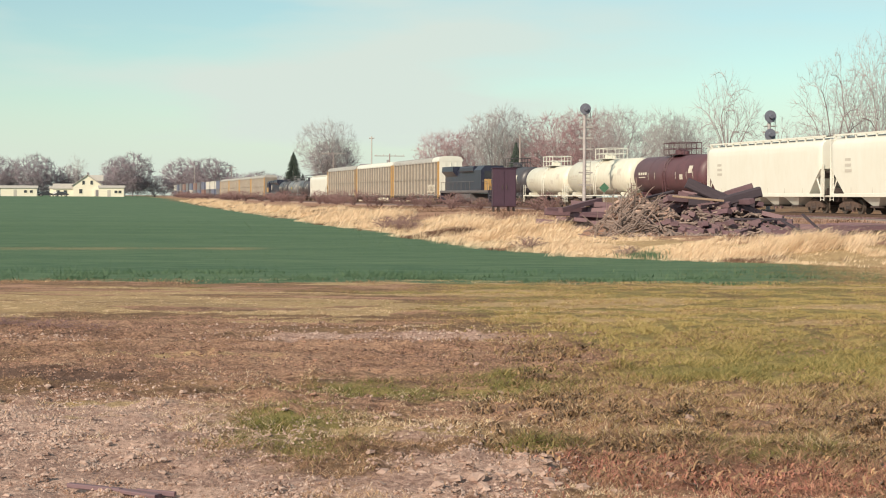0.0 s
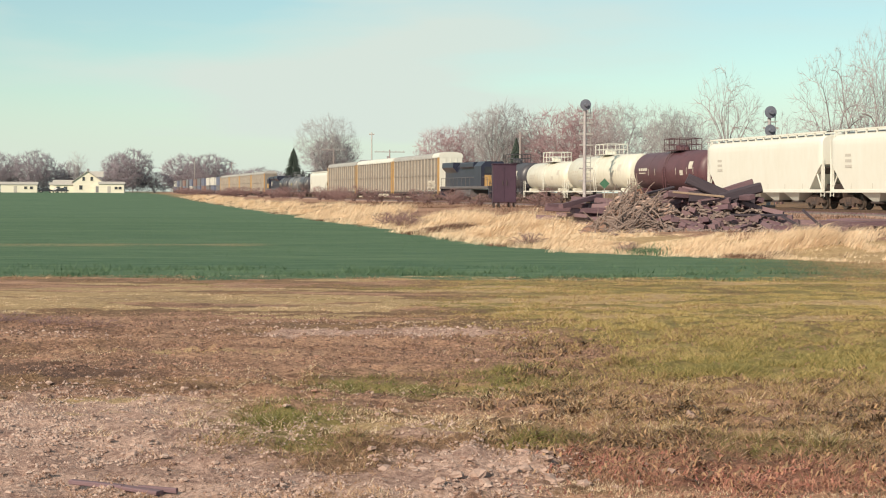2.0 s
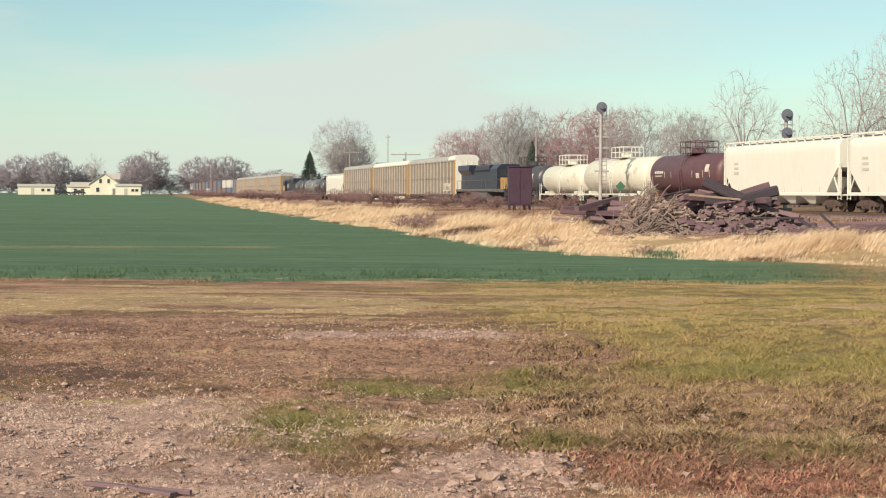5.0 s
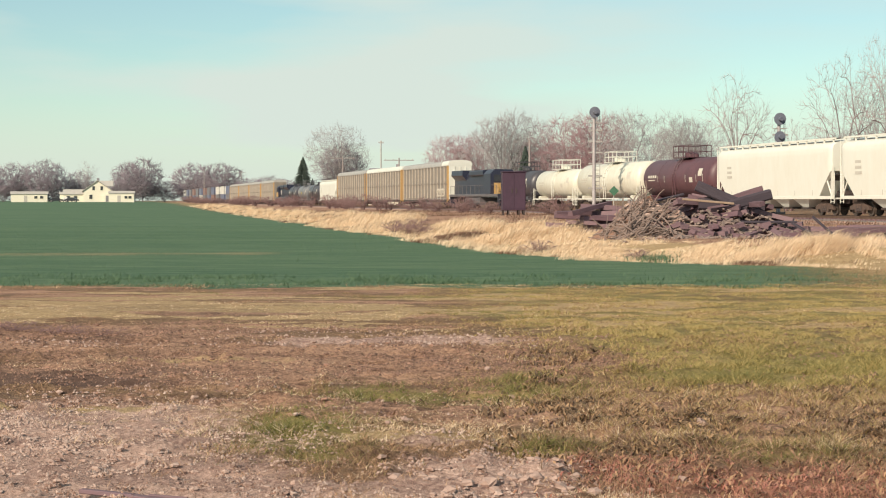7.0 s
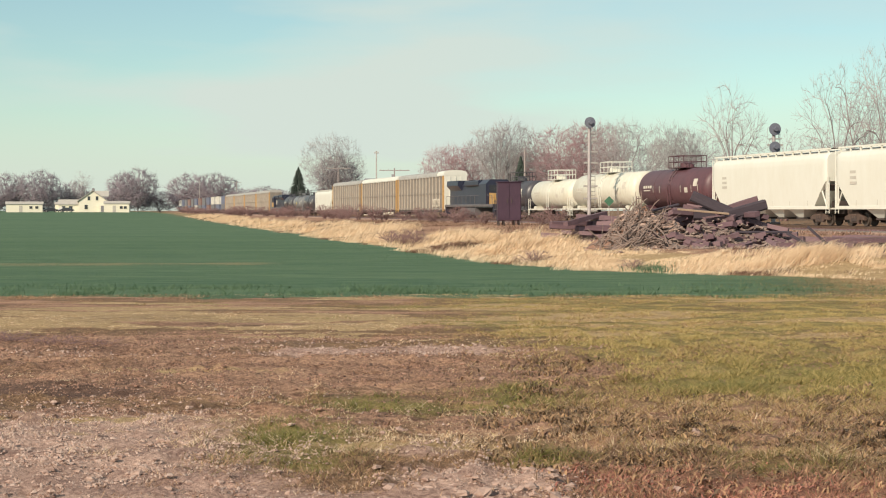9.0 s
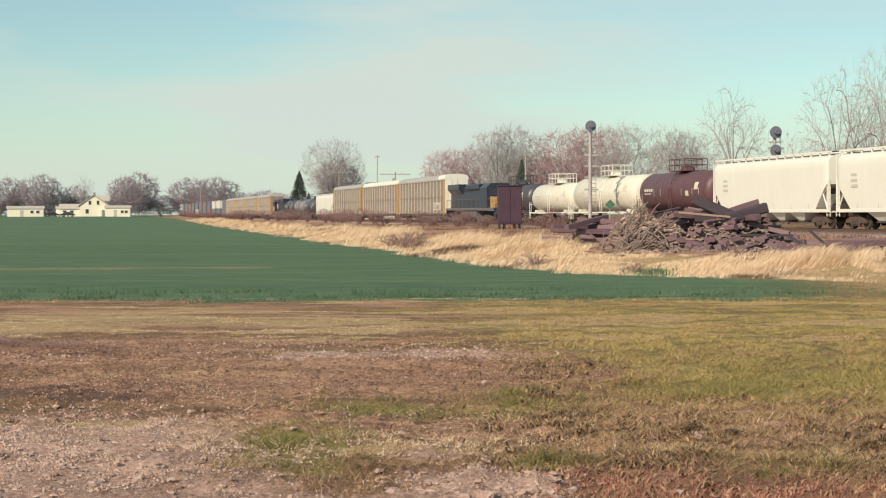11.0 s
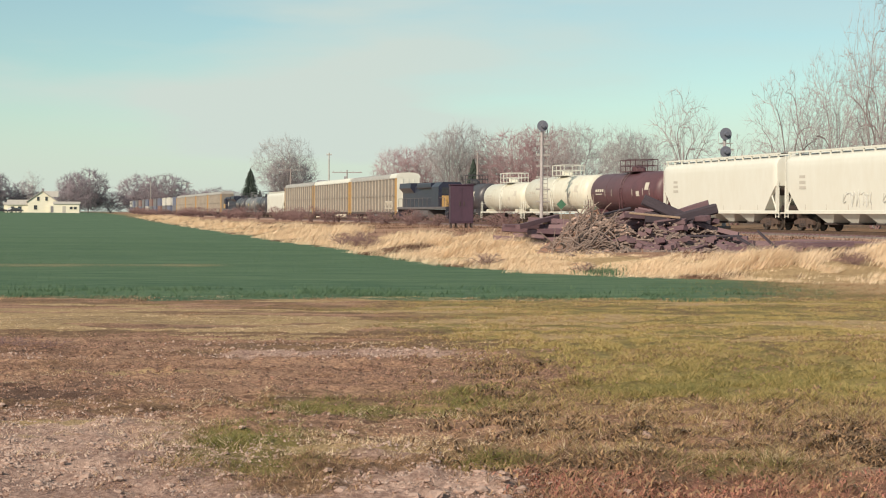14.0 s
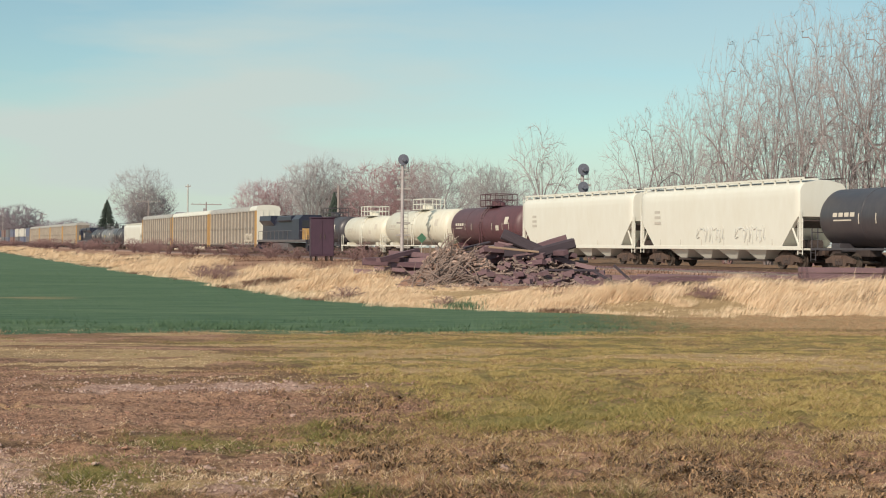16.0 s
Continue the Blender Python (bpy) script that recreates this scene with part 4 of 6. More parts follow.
def make_train():
    hopper_car(21.4, 17.4, tint="dirty white")
    hopper_car(38.8, 17.4, tint="dirty white")
    tank_car(54.9, 14.6, paint=M_BLACK, label="black tank wagon with pale stencils and a dome platform")
    hopper_car(71.2, 17.4, graffiti="grey", tint="cream white")
    hopper_car(88.8, 17.4, tint="clean white")
    tank_car(104.9, 14.6, 1.50, M_BROWN, "oxide brown tank wagon with pale data panels")
    tank_car(120.4, 16.4, 1.52, M_CREAM, "large cream white tank wagon with soiled belly", M_WHITE)
    tank_car(135.2, 13.2, 1.36, M_CREAM, "cream white tank wagon with a railed dome platform", M_WHITE)
    tank_car(148.2, 12.6, 1.42, M_BLACK, "black tank wagon with weathered sides")
    locomotive(165.5, turned=True)
    autorack(190.3, label="grey and yellow autorack with a pale spray tag", ends=M_YELLOW, cap=True)
    autorack(218.2, roof=M_WHITE, label="yellow-brown autorack with a white roof")
    autorack(246.1, label="dull grey autorack with perforated sides", ends=M_RACK)
    hopper_car(271.2, 19.5, tint="plain white")
    tank_car(289.5, 14.6, 1.45, M_BLACK, "black tank wagon far down the train")
    tank_car(304.3, 14.6, 1.45, M_GREY, "dull grey tank wagon with black spill stains", wear=True, tag=True)
    tank_car(319.1, 14.6, 1.45, M_BLACK, "black tank wagon far down the train")
    locomotive(338.0, turned=False)
    for k in range(4):
        autorack(364.5 + 28.0 * k, roof=M_RACKROOF, label="distant yellow-brown autorack with ribbed sides", ends=M_YELLOW)
    rows = [("slate", "blue"), ("blue", "white"), ("slate", "white"), ("red", "blue"), ("blue", "slate"), ("slate", "red"), ("white", "blue"), ("slate", "slate"), ("blue", "red"), ("red", "slate"), ("slate", "blue"), ("blue", "white")]
    for k, c in enumerate(rows):
        well_car(473 + 19.4 * k, c)


make_train()

# ---- trackside things ----


def signal_mast(x, y, height, heads, label):
    z0 = land1(x, y)
    sig = thing("signal_mast", pose(x, y, z0, 0, 0, 8), label, "railway signal", "trackside signals")
    part("foundation", Geo().box(-0.4, 0.4, -0.4, 0.4, -0.2, 0.35, c=0.05), M_BALLAST, sig)
    part("mast", Geo().tube([(0, 0, 0.3), (0, 0, height)], 0.15, 10, 0.12), M_MAST, sig, "aluminium painted mast")
    lad = Geo()
    for dx in (0.16, 0.52):
        lad.tube([(dx, 0.12, 0.3), (dx, 0.12, height - 0.3)], 0.025, 5)
    k = 0.6
    while k < height - 0.4:
        lad.tube([(0.16, 0.12, k), (0.52, 0.12, k)], 0.02, 4)
        k += 0.31
    for z in (1.2, 2.2, 3.2, 4.2, 5.1, 6.0, 6.9):
        if z < height - 0.5:
            lad.tube([(0, 0, z), (0.62, 0.12, z)], 0.03, 5)
            lad.box(-0.46, 0.68, -0.07, 0.07, z - 0.05, z + 0.08)
    part("ladder", lad, M_STEELW, sig)
    for z, r in heads:
        g = Geo()
        disc = [(r * math.cos(a), -0.28, z + r * math.sin(a)) for a in (2 * math.pi * j / 28 for j in range(28))]
        g.loft([disc, [(a, b + 0.05, c) for a, b, c in disc]])
        head = part("signal_disc", g, M_SIGBLACK, sig, "round black target disc")
        hood = Geo().tube([(0, -0.28, z), (0, -0.62, z - 0.02)], 0.17, 12, 0.15)
        part("lamp_hood", hood, M_SIGBLACK, head)
        part("lamp_case", Geo().box(-0.2, 0.2, -0.23, 0.2, z - 0.25, z + 0.25, c=0.05), M_SIGBLACK, head)
    part("top_platform", Geo().box(-0.25, 0.6, -0.1, 0.6, height - 0.85, height - 0.8).tube([(-0.25, 0.6, height - 0.8), (-0.25, 0.6, height), (0.6, 0.6, height), (0.6, 0.6, height - 0.8)], 0.02, 4), M_STEELW, sig)
    return sig


def make_signals():
    p = tw(113.5, 40.6)
    signal_mast(p.x - 0.42, p.y, 8.4, [(8.38, 0.45)], "tall aluminium signal mast with a ladder and dark round discs")
    signal_mast(23.97, 108.35, 7.3, [(7.16, 0.45), (5.84, 0.42)], "short signal mast with two black discs behind the train")


make_signals()


def relay_case(x, y):
    z = land1(x, y)
    c = thing("relay_case", pose(x, y, z, 0, 0, 4), "tall rust-brown steel relay cabinet standing on short legs", "equipment cabinet")
    part("cabinet_body", Geo().box(-0.78, 0.78, -0.5, 0.5, 0.32, 2.88, c=0.04), M_CASE, c)
    part("lid", Geo().box(-0.83, 0.83, -0.55, 0.55, 2.88, 2.96, c=0.03), M_CASE, c)
    for a, b in ((-0.74, -0.01), (0.01, 0.74)):
        d = part("cabinet_door", Geo().box(a, b, -0.53, -0.503, 0.45, 2.8), M_CASE, c)
        part("door_latch", Geo().box(b - 0.16 if a < 0 else a + 0.1, b - 0.1 if a < 0 else a + 0.16, -0.57, -0.53, 1.5, 1.8, c=0.01), M_UNDER, d)
    for x0 in (-0.7, -0.35, 0.35, 0.7):
        for y0 in (-0.42, 0.42):
            part("leg", Geo().box(x0 - 0.04, x0 + 0.04, y0 - 0.04, y0 + 0.04, -0.1, 0.33), M_UNDER, c)


relay_case(4.12, 99.9)


def diamond_sign():
    x, y = 12.05, 110.0
    z = land1(x, y)
    sg = thing("diamond_sign", pose(x, y, z, 0, 0, 5), "small green diamond marker board on a thin post", "sign")
    part("post", Geo().tube([(0, 0, -0.1), (0, 0, 1.9)], 0.035, 6), M_STEELW, sg)
    part("board", Geo().loft([[(0.38, yy, 1.9), (0, yy, 2.28), (-0.38, yy, 1.9), (0, yy, 1.52)] for yy in (-0.06, -0.04)]), M_SIGN, sg)


diamond_sign()

# ---- the heaps between field and track ----


def tie_mesh(name, length, w, h):
    g = Geo()
    rnd = random.Random(name + str(length))
    n = 5
    rings = []
    for i in range(n):
        x = -length / 2 + length * i / (n - 1)
        j = lambda: rnd.uniform(-0.012, 0.012)
        rings.append([(x + j(), -w / 2 + j(), 0.012 + j()), (x, w / 2 + j(), 0.01 + j()), (x, w / 2 + j(), h + j()), (x + j(), -w / 2 + j(), h + j())])
    g.loft(rings)
    return g.mesh(name, M_TIE)


TIES = [tie_mesh("railway_tie", *size) for size in ((2.5, 0.22, 0.17), (2.2, 0.20, 0.16), (1.7, 0.22, 0.165), (1.15, 0.20, 0.15))]


def make_tie_heaps():
    rnd = random.Random(3)
    labels = ("dark brown weathered railway tie lying in a heap", "worn creosoted railway tie in a tumbled stack")

    def drop(x, y, z, turn, tilt=0.0, roll=0.0, k=0):
        ob = new("railway_tie", TIES[k % 4])
        ob.matrix_basis = pose(x, y, z, roll, tilt, turn)
        tagged(ob, labels[k % 2], "railway tie", "heaps of old ties")

    # main heap: tumbled layers that narrow upwards
    for layer in range(9):
        half = 2.75 - 0.22 * layer
        n = 13 - layer
        for i in range(n):
            x = 8.95 + half * (2 * (i + 0.5) / n - 1) + rnd.uniform(-0.25, 0.25)
            y = 49.6 + rnd.uniform(-1.2, 1.0) * (1 - layer * 0.08)
            turn = rnd.gauss(0, 26) if rnd.random() < 0.6 else rnd.uniform(45, 135)
            drop(x, y, land1(x, y) + 0.15 * layer - 0.03, turn, rnd.gauss(0, 9), rnd.uniform(-20, 20), rnd.choice((0, 1, 1, 2, 2, 3, 3)))
    # broken ends fallen down the front
    for i in range(26):
        x = rnd.uniform(6.9, 11.6)
        y = rnd.uniform(47.4, 48.4)
        drop(x, y, land1(x, y) + (y - 47.4) * 0.55 * max(0.1, 1 - ((x - 8.9) / 2.8) ** 2), rnd.uniform(-80, 80), rnd.uniform(-16, 16), rnd.uniform(-20, 20), 3)
    g = Geo()
    for i in range(520):
        x = 8.9 + rnd.gauss(0, 1.9)
        y = rnd.uniform(46.6, 48.5)
        z = land1(x, y) + 0.01 + max(0.0, y - 47.3) * 0.75 * max(0.0, 1 - ((x - 8.9) / 2.8) ** 2)
        length, w = rnd.uniform(0.1, 0.55), rnd.uniform(0.012, 0.05)
        g.box(-length / 2, length / 2, -w, w, -w * 0.6, w * 0.6, m=pose(x, y, z, rnd.uniform(-40, 40), rnd.uniform(-25, 25), rnd.uniform(0, 180)))
    solid("splinters", g, M_BRANCH, Matrix(), "splinters and scraps of old timber round the heap", "wood debris", kind="stuff")
    # stack behind the brush
    for layer in range(6):
        for i in range(4):
            x = 4.75 + i * 0.62 + rnd.uniform(-0.3, 0.3) + layer * 0.1
            y = 55.5 + rnd.uniform(-0.7, 0.6)
            drop(x, y, land1(x, y) + 0.165 * layer, rnd.gauss(0, 20), rnd.gauss(0, 5), rnd.uniform(-10, 10), rnd.randrange(4))
    # low scatter and a flat stack further along
    for i in range(22):
        x, y = rnd.uniform(11.4, 17.5), rnd.uniform(45, 51)
        drop(x, y, land1(x, y) + 0.02 + rnd.choice((0, 0, 0.17)), rnd.uniform(-25, 20), rnd.uniform(-3, 3), rnd.uniform(-6, 6), rnd.randrange(4))
    for layer in range(4):
        for i in range(6):
            x, y = 18.6 + (i % 2) * 2.65 + rnd.uniform(-0.08, 0.08), 45.2 + (i // 2) * 0.27
            drop(x, y, land1(18.6, 45.2) + 0.19 * layer, rnd.uniform(-3, 3), 0, 0, 0)
    # two dark beams thrown over the top
    for (x, y, z, turn, tilt, length, r) in ((8.95, 49.0, 1.78, -6, 24, 1.8, 0.18), (9.85, 48.9, 1.66, 8, -15, 1.5, 0.17), (9.3, 49.2, 1.50, 0, 2, 2.2, 0.19)):
        g = Geo().box(-length / 2, length / 2, -r, r, -r, r, c=0.05)
        solid("timber_beam", g, M_LOG, pose(x, y, z, 0, tilt, turn), "dark square timber beam thrown across a tie heap", "timber", "dark beams")
    for (x, y, z, turn, tilt, length) in ((8.4, 48.4, 1.62, 3, 5, 1.7), (10.2, 47.9, 0.95, 0, 0, 2.0), (11.3, 46.6, 0.62, -35, 28, 1.3), (7.2, 48.7, 1.75, 20, -12, 1.0), (11.6, 45.6, 0.75, -20, 42, 1.2)):
        solid("broken_board", Geo().box(-length / 2, length / 2, -0.07, 0.07, -0.03, 0.03, c=0.01), M_PALEWOOD if tilt == 5 else M_LOG, pose(x, y, z, 8, tilt, turn), "splintered length of timber on the heap", "timber", "broken boards")
    # lengths of old rail on the ground
    for (x, y, turn, length) in ((14.6, 48.6, -7, 5.5), (15.2, 47.4, -14, 4.5), (14.2, 49.6, -3, 6.0)):
        g = Geo()
        prof = [(-0.07, 0), (0.07, 0), (0.02, 0.04), (0.035, 0.13), (0.035, 0.17), (-0.035, 0.17), (-0.035, 0.13), (-0.02, 0.04)]
        g.loft([[(xx, a, b) for a, b in prof] for xx in (-length / 2, length / 2)])
        solid("old_rail", g, M_RAIL, pose(x, y, land1(x, y) + 0.16, 0, 0, turn), "rusty length of discarded rail on the dirt", "rail", "discarded rails")


make_tie_heaps()


def make_brush_heap():
    """A mound of earth and rubble with a tangle of cut branches over it."""
    cx, cy = 6.35, 49.3
    g = Geo()
    n, k = 40, 14
    rings = []
    for i in range(k):
        q = i / (k - 1)
        ring = []
        for j in range(n):
            a = 2 * math.pi * j / n
            w = 1.0 + 0.35 * (noise.noise((math.cos(a) * 1.7, math.sin(a) * 1.7, q * 3)))
            r = (1 - q) ** 0.8
            ring.append((cx + 0.25 * q + 1.55 * r * w * math.cos(a), cy + 1.5 * r * w * math.sin(a), land1(cx, cy) - 0.12 + 1.5 * q ** 0.9 * (0.9 + 0.25 * noise.noise((a * 2, q * 4, 1.0)))))
        rings.append(ring)
    g.loft(rings)
    solid("earth_mound", g, M_CLOD, Matrix(), "heap of brown earth and rubble with branches on it", "earth heap", smooth=0)
    rnd = random.Random(11)
    spill = Geo()
    sx, sy = 7.35, 48.35
    rings = []
    for i in range(9):
        q = i / 8
        rings.append([(sx + 0.15 * q + 0.85 * (1 - q) ** 0.8 * (1 + 0.3 * noise.noise((math.cos(a) * 2, math.sin(a) * 2, q * 3 + 5))) * math.cos(a), sy + 0.4 * q + 0.9 * (1 - q) ** 0.8 * math.sin(a), land1(sx, sy) - 0.1 + 1.0 * q * (0.9 + 0.3 * noise.noise((a * 3, q * 5, 4.0)))) for a in (2 * math.pi * j / 26 for j in range(26))])
    spill.loft(rings)
    solid("earth_mound", spill, M_BALLAST, Matrix(), "spill of grey gravelly earth against the tie heap", "earth heap", smooth=0)
    b = Geo()
    for i in range(210):
        x, y = cx + rnd.gauss(-0.55, 0.5), cy + rnd.uniform(-1.9, -0.3)
        dome = max(0.0, 1 - ((x - cx) / 1.6) ** 2 - ((y - cy) / 1.9) ** 2)
        z = land1(x, y) + 1.02 * dome + rnd.uniform(-0.05, 0.1)
        a = rnd.gauss(0.55, 0.6)
        length = rnd.uniform(0.4, 1.15)
        p = Vector((x, y, z))
        pts, dirn = [p], Vector((math.cos(a), rnd.uniform(-0.4, 0.3), math.sin(a) * 0.8)).normalized()
        for j in range(4):
            dirn = (dirn + Vector((rnd.uniform(-0.3, 0.3), rnd.uniform(-0.2, 0.2), rnd.uniform(-0.35, 0.2)))).normalized()
            pts.append(pts[-1] + dirn * length / 4)
        low = min(q.z - land1(q.x, q.y) for q in pts)
        if low < 0.02:
            pts = [q + Vector((0, 0, 0.03 - low)) for q in pts]
        r = rnd.uniform(0.012, 0.036)
        b.tube(pts, r, 5, r * 0.5)
    solid("brush_tangle", b, M_BRANCH, Matrix(), "tangle of bare cut branches on an earth mound", "brush", kind="stuff", smooth=50)
    r = Geo()
    for i in range(260):
        x, y = cx + rnd.gauss(0.35, 0.7), cy + rnd.uniform(-1.9, 0.8)
        dome = max(0.0, 1 - ((x - cx - 0.1) / 1.6) ** 2 - ((y - cy) / 1.6) ** 2)
        pebble(r, x, y, land1(x, y) + 1.22 * dome, rnd.uniform(0.03, 0.12), rnd)
    for i in range(240):
        a, q = rnd.uniform(3.2, 6.2), rnd.random()
        pebble(r, sx + 0.15 * q + 0.85 * (1 - q) ** 0.8 * math.cos(a), sy + 0.4 * q + 0.92 * (1 - q) ** 0.8 * math.sin(a), land1(sx, sy) - 0.1 + 0.95 * q, rnd.uniform(0.02, 0.07), rnd)
    solid("rubble", r, M_STONE, Matrix(), "loose pale rubble spilling down the mound", "rubble", kind="stuff")


def pebble(g, x, y, z, r, rnd):
    a0 = rnd.random() * 6.3
    vs = []
    for zz, rr in ((-0.35, 0.8), (0.25, 1.0), (0.62, 0.55)):
        for j in range(5):
            a = a0 + j * 1.2566 + rnd.uniform(-0.25, 0.25)
            q = r * rr * rnd.uniform(0.75, 1.15)
            vs.append((x + q * math.cos(a) * 1.3, y + q * math.sin(a), z + r * zz * rnd.uniform(0.4, 1.2)))
    fs = [(i * 5 + j, i * 5 + (j + 1) % 5, (i + 1) * 5 + (j + 1) % 5, (i + 1) * 5 + j) for i in range(2) for j in range(5)] + [(10, 11, 12, 13, 14)]
    g.add(vs, fs)


make_brush_heap()

# ---- gravel and clods in the near ground ----


def make_gravel():
    rnd = random.Random(5)
    groups = {"gravel_stones": (Geo(), M_STONE, "pale limestone gravel strewn over bare earth"), "earth_clods": (Geo(), M_CLOD, "small brown clods of dry earth")}
    made = {"gravel_stones": 0, "earth_clods": 0}
    xs = rng.uniform(-0.34, 0.42, 110000)
    ys = np.sqrt(rng.uniform(7.2 ** 2, 20.0 ** 2, 110000))
    xs = xs * ys
    gm = np.clip(cover("gravel", xs, ys), 0, 1)
    sm = np.clip(cover("soil", xs, ys) + cover("weeds", xs, ys) * 0.6, 0, 1)
    clump = fbm(xs * 2.5 + 30, ys * 2.5) ** 2 * 2.4
    for x, y, a, b, c in zip(xs, ys, gm, sm, clump):
        u = rnd.random()
        if u < a * 0.34 * c * c * (1.5 if y < 11 else 0.35) and made["gravel_stones"] < 6500:
            key, r = "gravel_stones", 0.004 + 0.022 * rnd.random() ** 3.2
        elif u < 0.06 * b and made["earth_clods"] < 1500:
            key, r = "earth_clods", 0.006 + 0.02 * rnd.random() ** 2.5
        else:
            continue
        made[key] += 1
        pebble(groups[key][0], x, y, surface1(x, y) + r * 0.2, r, rnd)
    for key, (g, material, label) in groups.items():
        solid(key, g, material, Matrix(), label, key.split("_")[1], kind="stuff")
    # the larger stones, each a thing
    heap_stones = []
    for (x, y, r) in ((0.02, 8.75, 0.06), (0.2, 8.45, 0.075), (0.48, 8.64, 0.07), (0.36, 8.9, 0.05), (-0.02, 8.2, 0.06), (0.62, 8.35, 0.065), (-1.94, 9.1, 0.055), (-2.35, 9.3, 0.045), (1.81, 10.66, 0.07), (-0.35, 10.65, 0.045), (0.33, 14.2, 0.05), (-1.95, 16.7, 0.06), (-1.6, 16.9, 0.07), (-1.2, 17.0, 0.05), (0.5, 12.4, 0.05), (-0.45, 9.2, 0.05)):
        heap_stones.append((x, y, r * 0.65))
    for _ in range(46):
        heap_stones.append((rnd.gauss(0.34, 0.42), rnd.gauss(8.5, 0.32), 0.014 + 0.034 * rnd.random() ** 2))
    for x, y, r in heap_stones:
        g = Geo()
        pebble(g, 0, 0, 0, r, rnd)
        solid("stone", g, M_STONE, pose(x, y, surface1(x, y) + r * 0.25, rnd.uniform(-28, 28), rnd.uniform(-28, 28), 0), "pale chunk of limestone lying on the ground", "stone", "larger stones")


make_gravel()


def flat_stick():
    g = Geo()
    for x0, x1, w, h, turn in ((-0.34, 0.02, 0.022, 0.016, 3), (-0.02, 0.30, 0.03, 0.013, -5), (0.12, 0.36, 0.012, 0.02, 8)):
        g.box(x0, x1, -w, w, -0.01, h, pose(0, 0, 0, 0, 0, turn), c=0.005)
    solid("flat_stick", g, M_TIE, pose(-1.81, 8.17, surface1(-1.81, 8.17) - 0.002, 0, 0, -27), "dark broken strip of wood lying on the gravel", "stick")


flat_stick()

# ---- trees ----


def frusta(segs, sides=3):
    """Tapered limbs from an array of rows: start, end, radii."""
    a, b, r0, r1 = segs[:, 0:3], segs[:, 3:6], segs[:, 6:7], segs[:, 7:8]
    d = b - a
    d = d / np.maximum(np.linalg.norm(d, axis=1, keepdims=True), 1e-9)
    ref = np.where(np.abs(d[:, 2:3]) < 0.9, np.array([[0.0, 0, 1]]), np.array([[1.0, 0, 0]]))
    u = np.cross(d, ref)
    u /= np.linalg.norm(u, axis=1, keepdims=True)
    w = np.cross(d, u)
    verts = []
    for p, r in ((a, r0), (b, r1)):
        for k in range(sides):
            q = 2 * math.pi * k / sides
            verts.append(p + (u * math.cos(q) + w * math.sin(q)) * r)
    v = np.stack(verts, 1)
    base = (np.arange(len(segs)) * 2 * sides)[:, None]
    f = np.concatenate([base + np.array([[k, (k + 1) % sides, sides + (k + 1) % sides, sides + k]]) for k in range(sides)], 0)
    return v.reshape(-1, 3), f


def spikes(segs):
    """Slender three-sided twigs that run out to a point."""
    v, _ = frusta(segs, 3)
    v = v.reshape(-1, 6, 3)
    tip = v[:, 3:].mean(axis=1, keepdims=True) + (v[:, 3:].mean(axis=1, keepdims=True) - v[:, :3].mean(axis=1, keepdims=True)) * 0.3
    v = np.concatenate([v[:, :3], tip], 1)
    base = (np.arange(len(segs)) * 4)[:, None]
    f = np.concatenate([base + np.array([[k, (k + 1) % 3, 3]]) for k in range(3)], 0)
    return v.reshape(-1, 3), f


TREE_KINDS = {}


